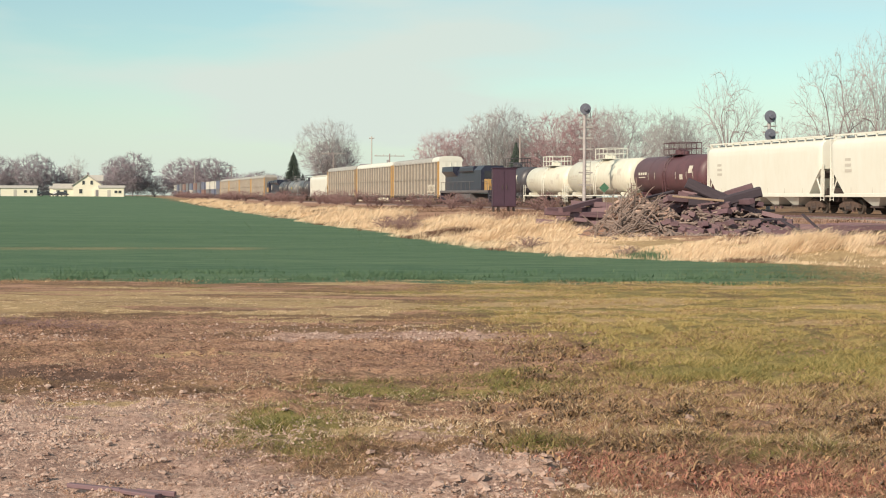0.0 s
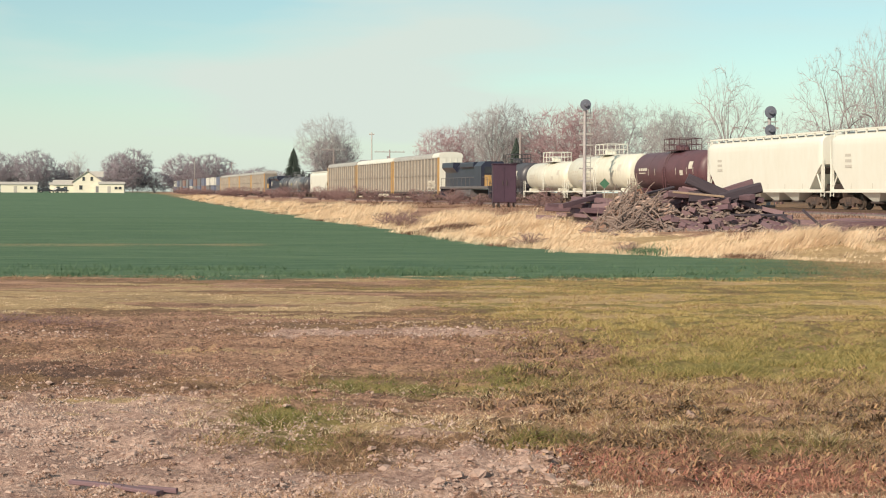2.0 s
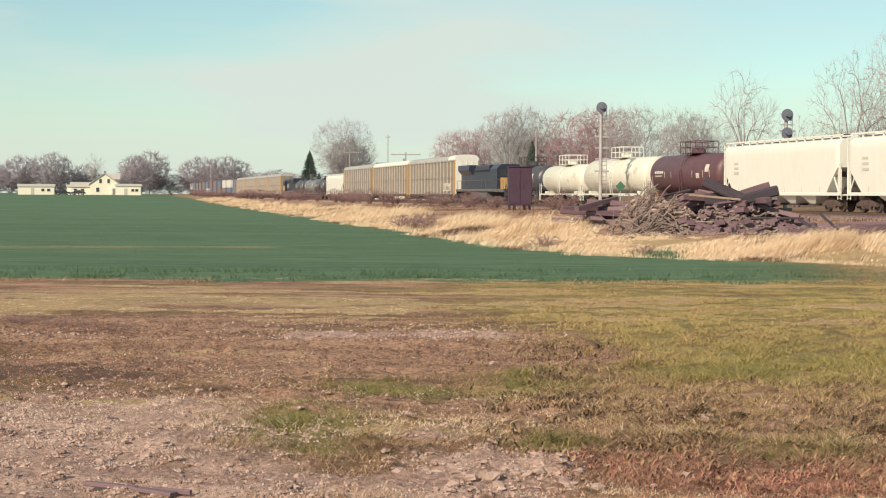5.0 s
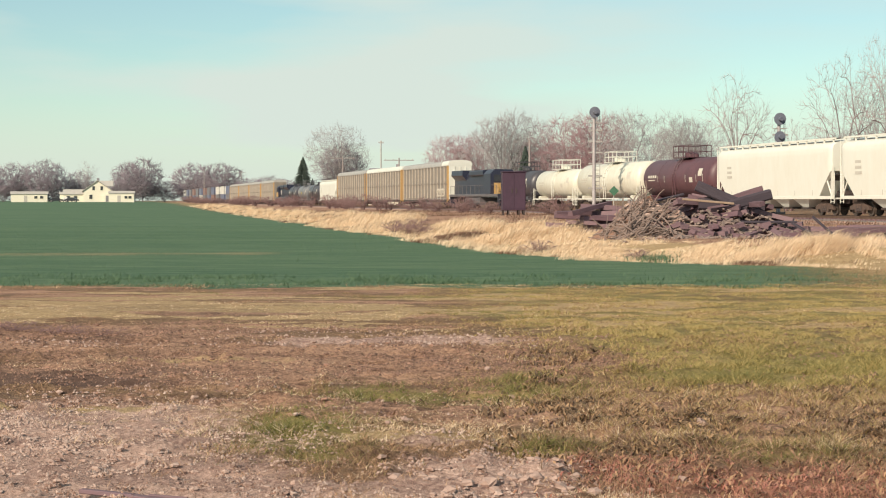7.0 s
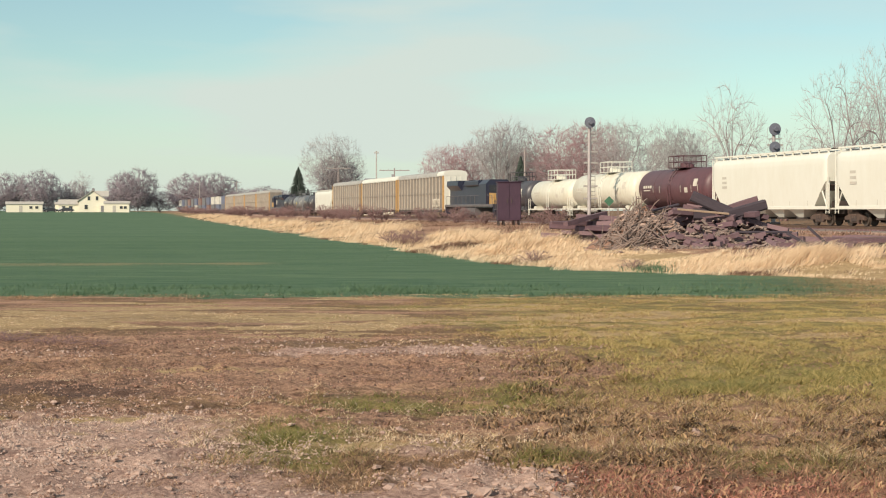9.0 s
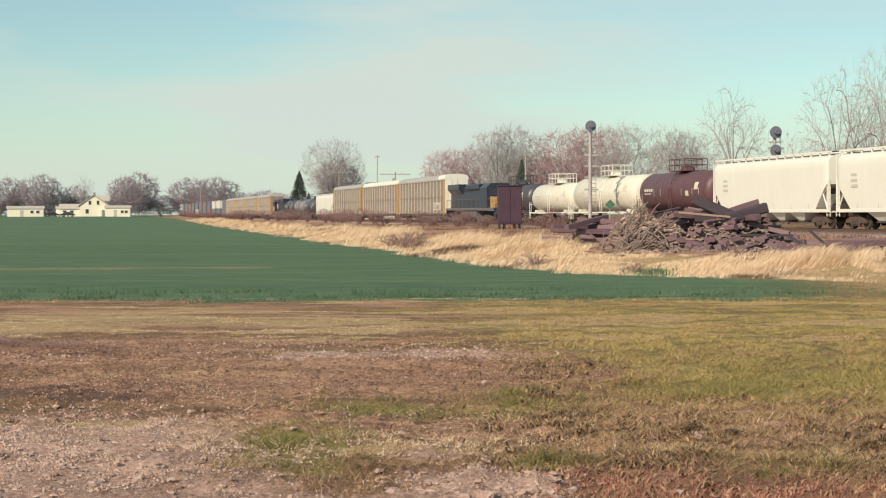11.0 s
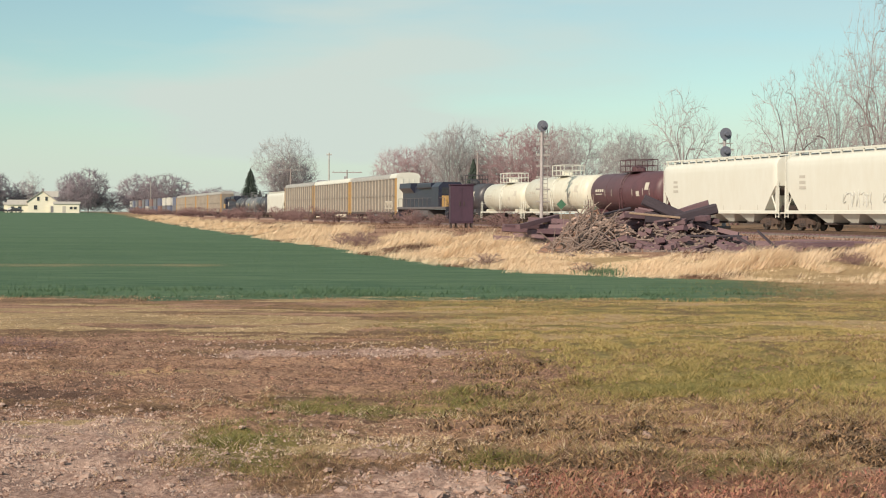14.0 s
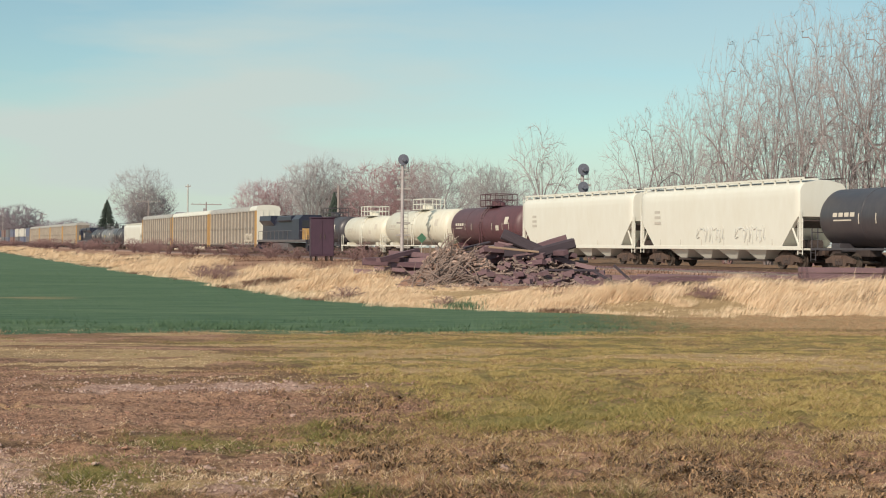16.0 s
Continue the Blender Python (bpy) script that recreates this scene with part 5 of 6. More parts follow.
def branching(seed, points, fork, thick, fine_r, twigs, reach, mid=0.58, tall=0.42, taper=0.2, stems=1, up=0.12, lobe=0.2, limbs=13):
    """A bare crown that fills a lobed hull one unit wide and high: every point is joined to the nearest limb."""
    rs = np.random.default_rng(seed)
    lobes = rs.normal(size=(11, 3)) + np.array([0, 0, 0.2])
    lobes /= np.linalg.norm(lobes, axis=1, keepdims=True)
    d = rs.normal(size=(points, 3))
    d /= np.linalg.norm(d, axis=1, keepdims=True)
    hull = 1 - lobe + lobe * np.clip(d @ lobes.T, 0, 1).max(axis=1) ** 4
    deep = rs.random(points) ** (1 / 2.4)
    deep[:limbs] = rs.uniform(0.72, 1.0, limbs)
    d[:limbs, 2] = np.abs(d[:limbs, 2]) * 1.2 - 0.25
    p = d * (hull * deep)[:, None]
    p[:, :2] *= (1 - taper * (0.5 - 0.5 * p[:, 2:3])) * 0.58
    p[:, 2] = mid + p[:, 2] * tall
    p = p[p[:, 2] > fork * 0.7]
    foot = np.array([0, 0, fork])
    pos, way, par, tips = np.zeros((len(p) * 9 + 60, 3)), np.zeros((len(p) * 9 + 60, 3)), [], []
    m = 0
    for k in range(stems):
        a = k * 2.4 + rs.uniform(0, 1)
        lean = np.array([math.cos(a), math.sin(a), 0]) * (0.07 if stems > 1 else 0.01)
        for i in range(5):
            pos[m] = lean * (0.15 + i / 4) + np.array([0, 0, -0.02 + (fork + 0.02) * i / 4]) + rs.normal(0, 0.004, 3)
            way[m] = np.array([lean[0] * 2, lean[1] * 2, 1.0]) / math.sqrt(1 + 4 * lean[0] ** 2 + 4 * lean[1] ** 2)
            par.append(m - 1 if i else -1)
            m += 1
    tops = [5 * k + i for k in range(stems) for i in (3, 4)]
    for turn_no, q in enumerate(p):
        gap = q - pos[:m]
        far = np.linalg.norm(gap, axis=1) + 1e-6
        turn = (gap * way[:m]).sum(axis=1) / far
        cost = far * (1.8 - 0.8 * turn) + (pos[:m, 2] < fork * 0.75) * 9
        cost += 9 * (np.linalg.norm(pos[:m] - foot, axis=1) > np.linalg.norm(q - foot)) + 2 * (turn < 0.3)
        k = tops[turn_no % len(tops)] if turn_no < limbs else int(np.argmin(cost))
        span = far[k]
        n = int(min(9, max(1, math.ceil(span / 0.07))))
        a, knee = pos[k].copy(), pos[k] + way[k] * span * 0.18 + (q - pos[k]) * 0.33 + rs.normal(0, 0.05, 3) * span + np.array([0, 0, up * span])
        last = k
        for i in range(1, n + 1):
            t = i / n
            new_p = a * (1 - t) ** 2 + knee * 2 * t * (1 - t) + q * t * t
            step = new_p - pos[last]
            pos[m], way[m] = new_p, step / (np.linalg.norm(step) + 1e-9)
            par.append(last)
            last = m
            m += 1
        tips.append(last)
    count = np.zeros(m)
    count[tips] += 1
    for i in range(m - 1, -1, -1):
        if par[i] >= 0:
            count[par[i]] += count[i]
    count = np.maximum(count, 1)
    r = np.maximum(thick * (count / (len(p) / stems)) ** 0.55, fine_r)
    wood, fine, ends = [], [], []
    for i in range(m):
        k = par[i]
        if k >= 0:
            (wood if r[i] > max(thick * 0.17, fine_r * 1.8) else fine).append((*pos[k], *pos[i], min(r[k], r[i] * 1.35), r[i]))
        if count[i] <= 3 and k >= 0:
            for _ in range(twigs):
                out = way[i] + rs.normal(0, 0.5, 3) + np.array([0, 0, 0.25])
                e = pos[i] + out / np.linalg.norm(out) * reach * rs.uniform(0.4, 1.25)
                ends.append((*pos[i], *e, fine_r, fine_r * 0.4))
    return [np.array(wood), np.array(fine), np.array(ends)]


def tree_kind(key, bark, twig, **shape):
    """Meshes one unit wide and high; a tree stretches them to its size."""
    wood, fine, ends = branching(**shape)
    v1, f1 = frusta(fine, 3)
    v2, f2 = spikes(ends)
    f1 = np.concatenate([f1[:, [0, 1, 2]], f1[:, [0, 2, 3]]], 0)
    crown = fast_mesh("crown", np.concatenate([v1, v2]), np.concatenate([f1, f2 + len(v1)]), twig)
    TREE_KINDS[key] = (fast_mesh("trunk", *frusta(wood, 5), bark), crown)


tree_kind("round", M_BARK, M_TWIG, seed=1, points=1250, fork=0.20, thick=0.022, fine_r=0.0010, twigs=4, reach=0.075, mid=0.57, tall=0.43, taper=0.15, limbs=18)
tree_kind("dense", M_BARK, M_TWIGRED, seed=2, points=1200, fork=0.10, thick=0.014, fine_r=0.0012, twigs=5, reach=0.085, mid=0.53, tall=0.47, taper=0.2, stems=3, limbs=24)
tree_kind("open", M_BARK, M_TWIG, seed=5, points=850, fork=0.20, thick=0.026, fine_r=0.0011, twigs=4, reach=0.075, mid=0.58, tall=0.42, taper=0.4, up=0.2, lobe=0.3, limbs=15)
tree_kind("sparse", M_BARK, M_TWIGPALE, seed=12, points=230, fork=0.24, thick=0.020, fine_r=0.0014, twigs=2, reach=0.09, mid=0.61, tall=0.39, taper=0.4, up=0.15, lobe=0.3, limbs=12)
tree_kind("tall", M_BARK, M_TWIGPALE, seed=8, points=450, fork=0.10, thick=0.016, fine_r=0.0009, twigs=3, reach=0.06, mid=0.54, tall=0.46, taper=0.35, stems=2, up=0.25, limbs=12)
tree_kind("tall_b", M_BARK, M_TWIGPALE, seed=14, points=450, fork=0.14, thick=0.017, fine_r=0.0009, twigs=3, reach=0.06, mid=0.56, tall=0.44, taper=0.4, stems=1, up=0.25, lobe=0.3, limbs=12)
tree_kind("far", M_BARK, M_TWIGFAR, seed=31, points=560, fork=0.10, thick=0.014, fine_r=0.0030, twigs=5, reach=0.10, mid=0.52, tall=0.48, taper=0.15, lobe=0.12, limbs=18)
tree_kind("bush", M_BRUSH, M_BRUSH, seed=21, points=90, fork=0.05, thick=0.014, fine_r=0.0030, twigs=4, reach=0.14, mid=0.48, tall=0.5, taper=0.3, stems=5, up=0.2, limbs=20)


def tree(key, x, y, width, height, turn, label, group="", sunk=0.0, name="bare_tree", category="tree"):
    z = land1(x, y) - 0.1 - sunk
    t = thing(name, pose(x, y, z, 0, 0, turn), label, category, group)
    trunk, crown = TREE_KINDS[key]
    size = Matrix.Diagonal((width, width, height, 1))
    part("trunk", trunk, None, t, at=size)
    part("crown", crown, None, t, at=size)


def make_trees():
    far = "bare rounded tree at the far edge of the fields"
    for i, (key, x, y, w, h) in enumerate((
        ("far", -163.0, 545.0, 16, 15.0), ("far", -149.5, 540.0, 15.5, 16.0), ("far", -140.5, 552.0, 11, 12.0), ("far", -123.0, 556.0, 13, 15.5), ("far", -115.5, 547.0, 15.5, 17.0),
        ("far", -145.6, 824.0, 26, 22.0), ("far", -121.0, 765.0, 26, 20.5), ("far", -62.0, 500.0, 13, 9.5), ("far", -178.0, 552.0, 18, 13.0), ("far", -54.0, 470.0, 12, 8.0), ("far", -72.0, 520.0, 12, 9.0),
    )):
        tree(key, x, y, w, h, i * 67, far, "far trees", sunk=0.3)
    for i, (x, y, w, h) in enumerate(((-168.0, 548.0, 22, 9.0), (-150.0, 546.0, 22, 9.5), (-136.0, 556.0, 20, 8.0), (-120.0, 551.0, 20, 9.5), (-109.0, 556.0, 16, 8.5), (-143.0, 826.0, 30, 13.0), (-120.0, 770.0, 30, 12.0), (-99.0, 640.0, 20, 7.0), (-186.0, 555.0, 22, 8.5))):
        tree("far", x, y, w, h, i * 41, "leafless undergrowth below far trees", "far undergrowth", sunk=0.3, name="brush_shrub", category="shrub")
    tree("sparse", -130.7, 524.0, 9.5, 15.4, 30, "leafless tree with a broken twisted crown", "far trees")
    for i, (key, x, y, w, h, label) in enumerate((
        ("round", -27.4, 350.0, 15.5, 19.6, "large round bare tree beyond the track"),
        ("far", -26.5, 354.0, 11.5, 14.5, "large round bare tree beyond the track"),
        ("dense", 0.0, 212.0, 9.5, 10.8, "reddish bare tree beyond the track"),
        ("dense", 2.8, 214.0, 8.5, 11.0, "reddish bare tree beyond the track"),
        ("open", 7.0, 199.9, 10.8, 14.2, "wide pale bare tree with spreading limbs"),
        ("round", 9.3, 203.0, 10.0, 13.4, "wide pale bare tree with spreading limbs"),
        ("dense", 16.6, 199.3, 14.5, 12.9, "reddish bare tree beyond the track"),
        ("dense", 19.8, 198.3, 10.5, 13.0, "reddish bare tree beyond the track"),
        ("round", 22.8, 189.0, 11.0, 13.0, "grey bare tree beyond the track"),
        ("dense", 12.6, 205.0, 10.0, 9.6, "low reddish bare tree beyond the track"),
        ("open", 27.3, 178.0, 7.6, 12.7, "pale bare tree with crooked limbs"),
        ("round", 29.5, 181.0, 9.5, 11.3, "pale bare tree with crooked limbs"),
        ("sparse", 28.6, 147.2, 8.4, 14.2, "slender open-crowned bare tree behind the signals"),
        ("tall", 34.5, 150.0, 7.0, 9.5, "thin bare saplings behind the train"),
        ("tall_b", 38.5, 148.0, 7.0, 9.0, "thin bare saplings behind the train"),
        ("bush", 32.0, 140.0, 6.0, 6.5, "thin bare saplings behind the train"),
    )):
        tree(key, x, y, w, h, 40 + i * 97, label, "trees beyond the track")
    for i, (key, x, y, w, h) in enumerate((
        ("tall", 31.0, 116.0, 8.5, 12.8), ("tall_b", 33.4, 112.0, 7.5, 14.6), ("tall", 35.0, 107.0, 7.0, 17.2), ("tall_b", 37.2, 104.0, 7.5, 18.4),
        ("tall", 38.6, 101.0, 8.0, 19.5), ("tall_b", 40.6, 98.5, 8.1, 19.0), ("tall", 42.4, 96.0, 8.1, 18.2), ("tall_b", 44.2, 93.5, 8.5, 19.0),
        ("tall", 36.5, 112.0, 6.2, 14.5), ("tall_b", 40.2, 106.0, 7.0, 17.0), ("bush", 34.2, 105.0, 5.0, 6.5), ("bush", 38.4, 98.5, 5.0, 6.0), ("bush", 42.5, 93.0, 5.0, 6.5), ("tall_b", 46.5, 91.5, 8.8, 18.0), ("tall", 48.5, 88.0, 8.8, 18.0), ("tall", 36.0, 102.0, 8.1, 14.0), ("tall_b", 39.5, 96.5, 8.8, 15.0), ("tall", 43.5, 101.0, 10.0, 19.5), ("tall_b", 45.8, 97.0, 10.0, 20.0), ("tall_b", 34.0, 118.0, 8.1, 12.0), ("bush", 30.5, 110.0, 5.0, 5.5), ("bush", 45.5, 91.0, 5.0, 6.0),
    )):
        tree(key, x, y, w, h, 25 + i * 83, "tall slender bare tree in a thicket behind the train", "thicket behind the train")
    rnd = random.Random(9)
    for i in range(26):
        s, o = 112 + i * 7.2 + rnd.uniform(-3, 3), rnd.uniform(35.0, 39.5)
        p = tw(s, o)
        tree("bush", p.x, p.y, rnd.uniform(2.5, 4.5), rnd.uniform(1.2, 2.0) + (0.5 if i > 8 else 0), i * 50, "low reddish-brown leafless brush beside the track", "trackside brush", name="brush_shrub", category="shrub")
    for i in range(14):
        p = tw(300 + i * 16, rnd.uniform(33, 38))
        tree("bush", p.x, p.y, rnd.uniform(6, 9), rnd.uniform(1.6, 2.6), i * 31, "low reddish-brown leafless brush beside the track", "trackside brush", name="brush_shrub", category="shrub")
    for (x, y, w, h) in ((-2.2, 70.5, 1.6, 0.9), (-1.5, 69.0, 1.5, 0.9), (-2.9, 72.2, 1.4, 0.8), (-1.0, 66.5, 1.0, 0.6), (5.1, 40.5, 0.9, 0.45), (-4.9, 18.3, 0.9, 0.22), (-4.3, 18.1, 0.8, 0.18), (-5.6, 18.7, 0.8, 0.24), (2.6, 45.0, 1.4, 0.6), (12.3, 39.5, 1.0, 0.5)):
        tree("bush", x, y, w, h, x * 50, "dark reddish weed clump on the straw bank", "weed clumps", name="weed_clump", category="weed")


make_trees()


def conifer(x, y, width, height):
    z = land1(x, y)
    t = thing("conifer", pose(x, y, z - 0.1), "narrow dark green conifer beyond the track", "tree")
    part("trunk", Geo().tube([(0, 0, 0), (0, 0, height * 0.97)], 0.16, 7, 0.02), M_BARK, t)
    rows = []
    rnd = random.Random(4)
    for i in range(1500):
        q = rnd.random() ** 0.8
        zz = height * (0.04 + 0.95 * q)
        r = width / 2 * (1 - q) ** 0.8 * rnd.uniform(0.5, 1.08) + 0.05
        a = rnd.random() * 6.283
        p = (r * 0.35 * math.cos(a), r * 0.35 * math.sin(a), zz + 0.1 * r)
        e = (r * math.cos(a + 0.2), r * math.sin(a + 0.2), zz - 0.22 * r)
        rows.append((*p, *e, 0.14, 0.02))
    part("crown", fast_mesh("crown", *frusta(np.array(rows), 3), M_NEEDLE), None, t)


conifer(-41.0, 403.0, 9.0, 13.0)
conifer(-38.6, 405.0, 3.6, 7.0)
conifer(8.9, 180.0, 4.0, 7.8)

# ---- buildings and yard far across the field ----


def window(parent, x, z, w, h, y):
    win = part("window", Geo().box(x - w / 2 - 0.1, x + w / 2 + 0.1, y - 0.08, y, z - 0.1, z + h + 0.1), M_SIDING, parent, "white window frame")
    part("pane", Geo().box(x - w / 2, x + w / 2, y - 0.11, y - 0.083, z, z + h), M_GLASS, win)


def house(x, y, turn=12):
    z = land1(x, y)
    h = thing("farmhouse", pose(x, y, z, 0, 0, turn), "two-storey white farmhouse with gabled roof and side wing", "house")
    wall = Geo().loft([[(-4.6, yy, -0.3), (4.6, yy, -0.3), (4.6, yy, 3.6), (0, yy, 6.9), (-4.6, yy, 3.6)] for yy in (0, 9)])
    w = part("wall", wall, M_SIDING, h)
    roof = Geo()
    for sg in (-1, 1):
        roof.loft([[(0, yy, 7.0), (sg * 5.1, yy, 3.4), (sg * 5.1, yy, 3.6), (0, yy, 7.25)] for yy in (-0.4, 9.4)])
    part("roof", roof, M_ROOFPALE, h, "pale shingle roof")
    part("rear_roof", Geo().loft([[(xx, yy, zz) for yy, zz in ((3.0, 5.2), (6.2, 7.1), (9.4, 5.2))] for xx in (0.5, 5.0)]), M_ROOFPALE, h)
    for a in (-1.3, 1.3):
        window(h, a, 3.9, 0.8, 1.3, 0)
    window(h, -2.2, 1.0, 1.0, 1.4, 0)
    part("porch", Geo().box(2.0, 4.2, -1.4, 0.0, 0.0, 2.6, c=0.05), M_SIDING, h)
    part("door", Geo().box(2.6, 3.5, -1.44, -1.4, 0.1, 2.1), M_ROOFGREY, h)
    part("wing_wall", Geo().box(-11.0, -4.61, 2.0, 8.0, -0.3, 2.6), M_SIDING, h)
    part("wing_roof", Geo().loft([[(xx, 1.6, 2.5), (xx, 5.0, 4.2), (xx, 8.4, 2.5)] for xx in (-11.3, -4.62)]), M_ROOFPALE, h)
    for a in (-9.5, -7.2):
        window(h, a, 0.9, 1.1, 1.1, 2.0)
    part("chimney", Geo().box(-0.4, 0.4, 6.0, 6.8, 6.2, 8.0, c=0.02), M_ROOFGREY, h)


def shed(x, y, length, depth, height, label, roofm, turn=10, name="shed"):
    z = land1(x, y)
    s = thing(name, pose(x, y, z, 0, 0, turn), label, "outbuilding")
    part("wall", Geo().box(-length / 2, length / 2, 0, depth, -0.3, height), M_SIDING, s)
    part("roof", Geo().loft([[(xx, -0.3, height), (xx, depth / 2, height + depth * 0.16), (xx, depth + 0.3, height), (xx, depth / 2, height + 0.02)] for xx in (-length / 2 - 0.3, length / 2 + 0.3)]), roofm, s)
    part("door", Geo().box(-length * 0.1 - 0.5, -length * 0.1 + 0.5, -0.05, -0.003, 0.0, 2.05), M_ROOFPALE, s)
    for k in (0.18, 0.34):
        window(s, length * k, 1.1, 0.9, 0.8, 0)


def parked_car(x, y, turn, paint, label):
    z = land1(x, y)
    c = thing("parked_car", pose(x, y, z, 0, 0, turn), label, "car", "parked cars")
    prof = [(-2.2, 0.35), (-2.25, 0.75), (-1.5, 0.92), (-0.9, 1.45), (0.7, 1.48), (1.5, 0.98), (2.2, 0.88), (2.3, 0.4)]
    part("body", Geo().loft([[(a, yy, b) for a, b in prof] for yy in (-0.85, 0.85)]), paint, c)
    for yy in (-0.87, 0.853):
        part("side_window", Geo().add([(-0.85, yy, 0.98), (1.2, yy, 1.0), (0.65, yy, 1.38), (-0.65, yy, 1.36)] + [(-0.85, yy + 0.02, 0.98), (1.2, yy + 0.02, 1.0), (0.65, yy + 0.02, 1.38), (-0.65, yy + 0.02, 1.36)], [(0, 1, 2, 3), (7, 6, 5, 4), (0, 4, 5, 1), (2, 6, 7, 3)]), M_GLASS, c)
    for a in (-1.4, 1.4):
        for yy in (-0.8, 0.8):
            tyre = part("wheel", Geo().tube([(a, yy - 0.1, 0.33), (a, yy + 0.1, 0.33)], 0.33, 14), M_TYRE, c)
            part("rim", Geo().tube([(a, yy - 0.12, 0.33), (a, yy + 0.12, 0.33)], 0.19, 10), M_STEELW, tyre)


house(-117.0, 484.0)
shed(-133.0, 461.0, 11.0, 5.5, 2.5, "long white mobile home with a pale flat-pitched roof", M_ROOFPALE, 14, "mobile_home")
shed(-103.4, 458.5, 7.6, 5.0, 2.7, "small white garage with low roof beside a house", M_ROOFPALE, 10, "garage")
shed(-127.0, 490.0, 8.0, 5.0, 2.6, "white outbuilding with a pale roof behind cars", M_ROOFPALE, 10)
for k, (x, y, a, p, l) in enumerate(((-119.5, 460.0, 5, M_CARDARK, "dark parked car at the edge of a yard"), (-125.0, 462.0, 20, M_CARDARK, "dark parked car at the edge of a yard"), (-122.2, 466.0, 80, M_CARPALE, "pale parked van beside the house"), (-128.4, 465.0, 10, M_CARPALE, "pale parked car at the edge of a yard"))):
    parked_car(x, y, a, p, l)


def station_roof(x, y):
    z = land1(x, y)
    s = thing("low_building", pose(x, y, z, 0, 0, -14), "low grey-roofed building partly hidden behind the train", "building")
    part("wall", Geo().box(-6.0, 6.0, 0, 8, -0.3, 6.0), M_SIDING, s)
    part("roof", Geo().loft([[(xx, -0.5, 5.9), (xx, 4, 7.6), (xx, 8.5, 5.9), (xx, 4, 6.02)] for xx in (-6.4, 6.4)]), M_ROOFGREY, s)
    part("chimney", Geo().box(-0.6, -0.1, 3.8, 4.3, 7.3, 8.4), M_ROOFGREY, s)


station_roof(-12.0, 300.0)


def utility_pole(x, y, height, arm, pale=False):
    z = land1(x, y)
    p = thing("utility_pole", pose(x, y, z - 0.2, 0, 0, 8), "weathered wooden utility pole with a cross-arm", "utility pole", "utility poles")
    part("post", Geo().tube([(0, 0, 0), (0, 0, height)], 0.17, 8, 0.11), M_STEELW if pale else M_POLE, p)
    if arm:
        part("cross_arm", Geo().box(-arm / 2, arm / 2, -0.06, 0.06, height - 0.5, height - 0.36, c=0.01), M_POLE, p)
        for a in (-0.45, -0.2, 0.2, 0.45):
            part("insulator", Geo().tube([(a * arm, 0, height - 0.36), (a * arm, 0, height - 0.12)], 0.06, 6, 0.03), M_STEELW, p)


for x, y, h, arm, pale in ((-81.0, 563.0, 12.0, 3.6, False), (-125.0, 739.0, 16.0, 0, True), (-42.3, 409.0, 12.0, 0, True), (-9.9, 272.0, 9.0, 5.6, False), (-24.7, 331.0, 11.0, 5.4, False), (-14.2, 292.0, 13.0, 1.0, True), (9.2, 176.0, 8.6, 0, False)):
    utility_pole(x, y, h, arm, pale)

# ---- grass ----


def blades(name, x, y, h, w, lean, curl, material, label, category):
    """Bent tapering blades standing on the land, three faces each."""
    n = len(x)
    z = land(x, y) + relief(x, y) - 0.01
    a = rng.uniform(0, 2 * math.pi, n)
    ux, uy = np.cos(a) * w / 2, np.sin(a) * w / 2
    lx, ly = lean
    jx, jy = rng.normal(0, curl, n) + lx, rng.normal(0, curl, n) + ly
    p0 = np.stack([x - ux, y - uy, z], 1)
    p1 = np.stack([x + ux, y + uy, z], 1)
    mx, my, mz = x + jx * h * 0.3, y + jy * h * 0.3, z + h * 0.6
    p2 = np.stack([mx + ux * 0.7, my + uy * 0.7, mz], 1)
    p3 = np.stack([mx - ux * 0.7, my - uy * 0.7, mz], 1)
    p4 = np.stack([x + jx * h, y + jy * h, z + h * np.clip(1.0 - 0.25 * np.hypot(jx, jy), 0.3, 1)], 1)
    v = np.stack([p0, p1, p2, p3, p4], 1).reshape(-1, 3)
    b = (np.arange(n) * 5)[:, None]
    f = np.concatenate([b + np.array([[0, 1, 2]]), b + np.array([[0, 2, 3]]), b + np.array([[3, 2, 4]])], 0)
    tagged(new(name, fast_mesh(name, v, f, material)), label, category, kind="stuff")


def specks(name, x, y, h, w, curl, material, label, category):
    """Short leaning blades of one face each."""
    n = len(x)
    z = land(x, y) + relief(x, y) - 0.006
    a = rng.uniform(0, 2 * math.pi, n)
    ux, uy = np.cos(a) * w / 2, np.sin(a) * w / 2
    jx, jy = rng.normal(0.1, curl, n), rng.normal(0, curl, n)
    v = np.stack([np.stack([x - ux, y - uy, z], 1), np.stack([x + ux, y + uy, z], 1), np.stack([x + jx * h, y + jy * h, z + h], 1)], 1).reshape(-1, 3)
    tagged(new(name, fast_mesh(name, v, np.arange(3 * n).reshape(-1, 3), material)), label, category, kind="stuff")


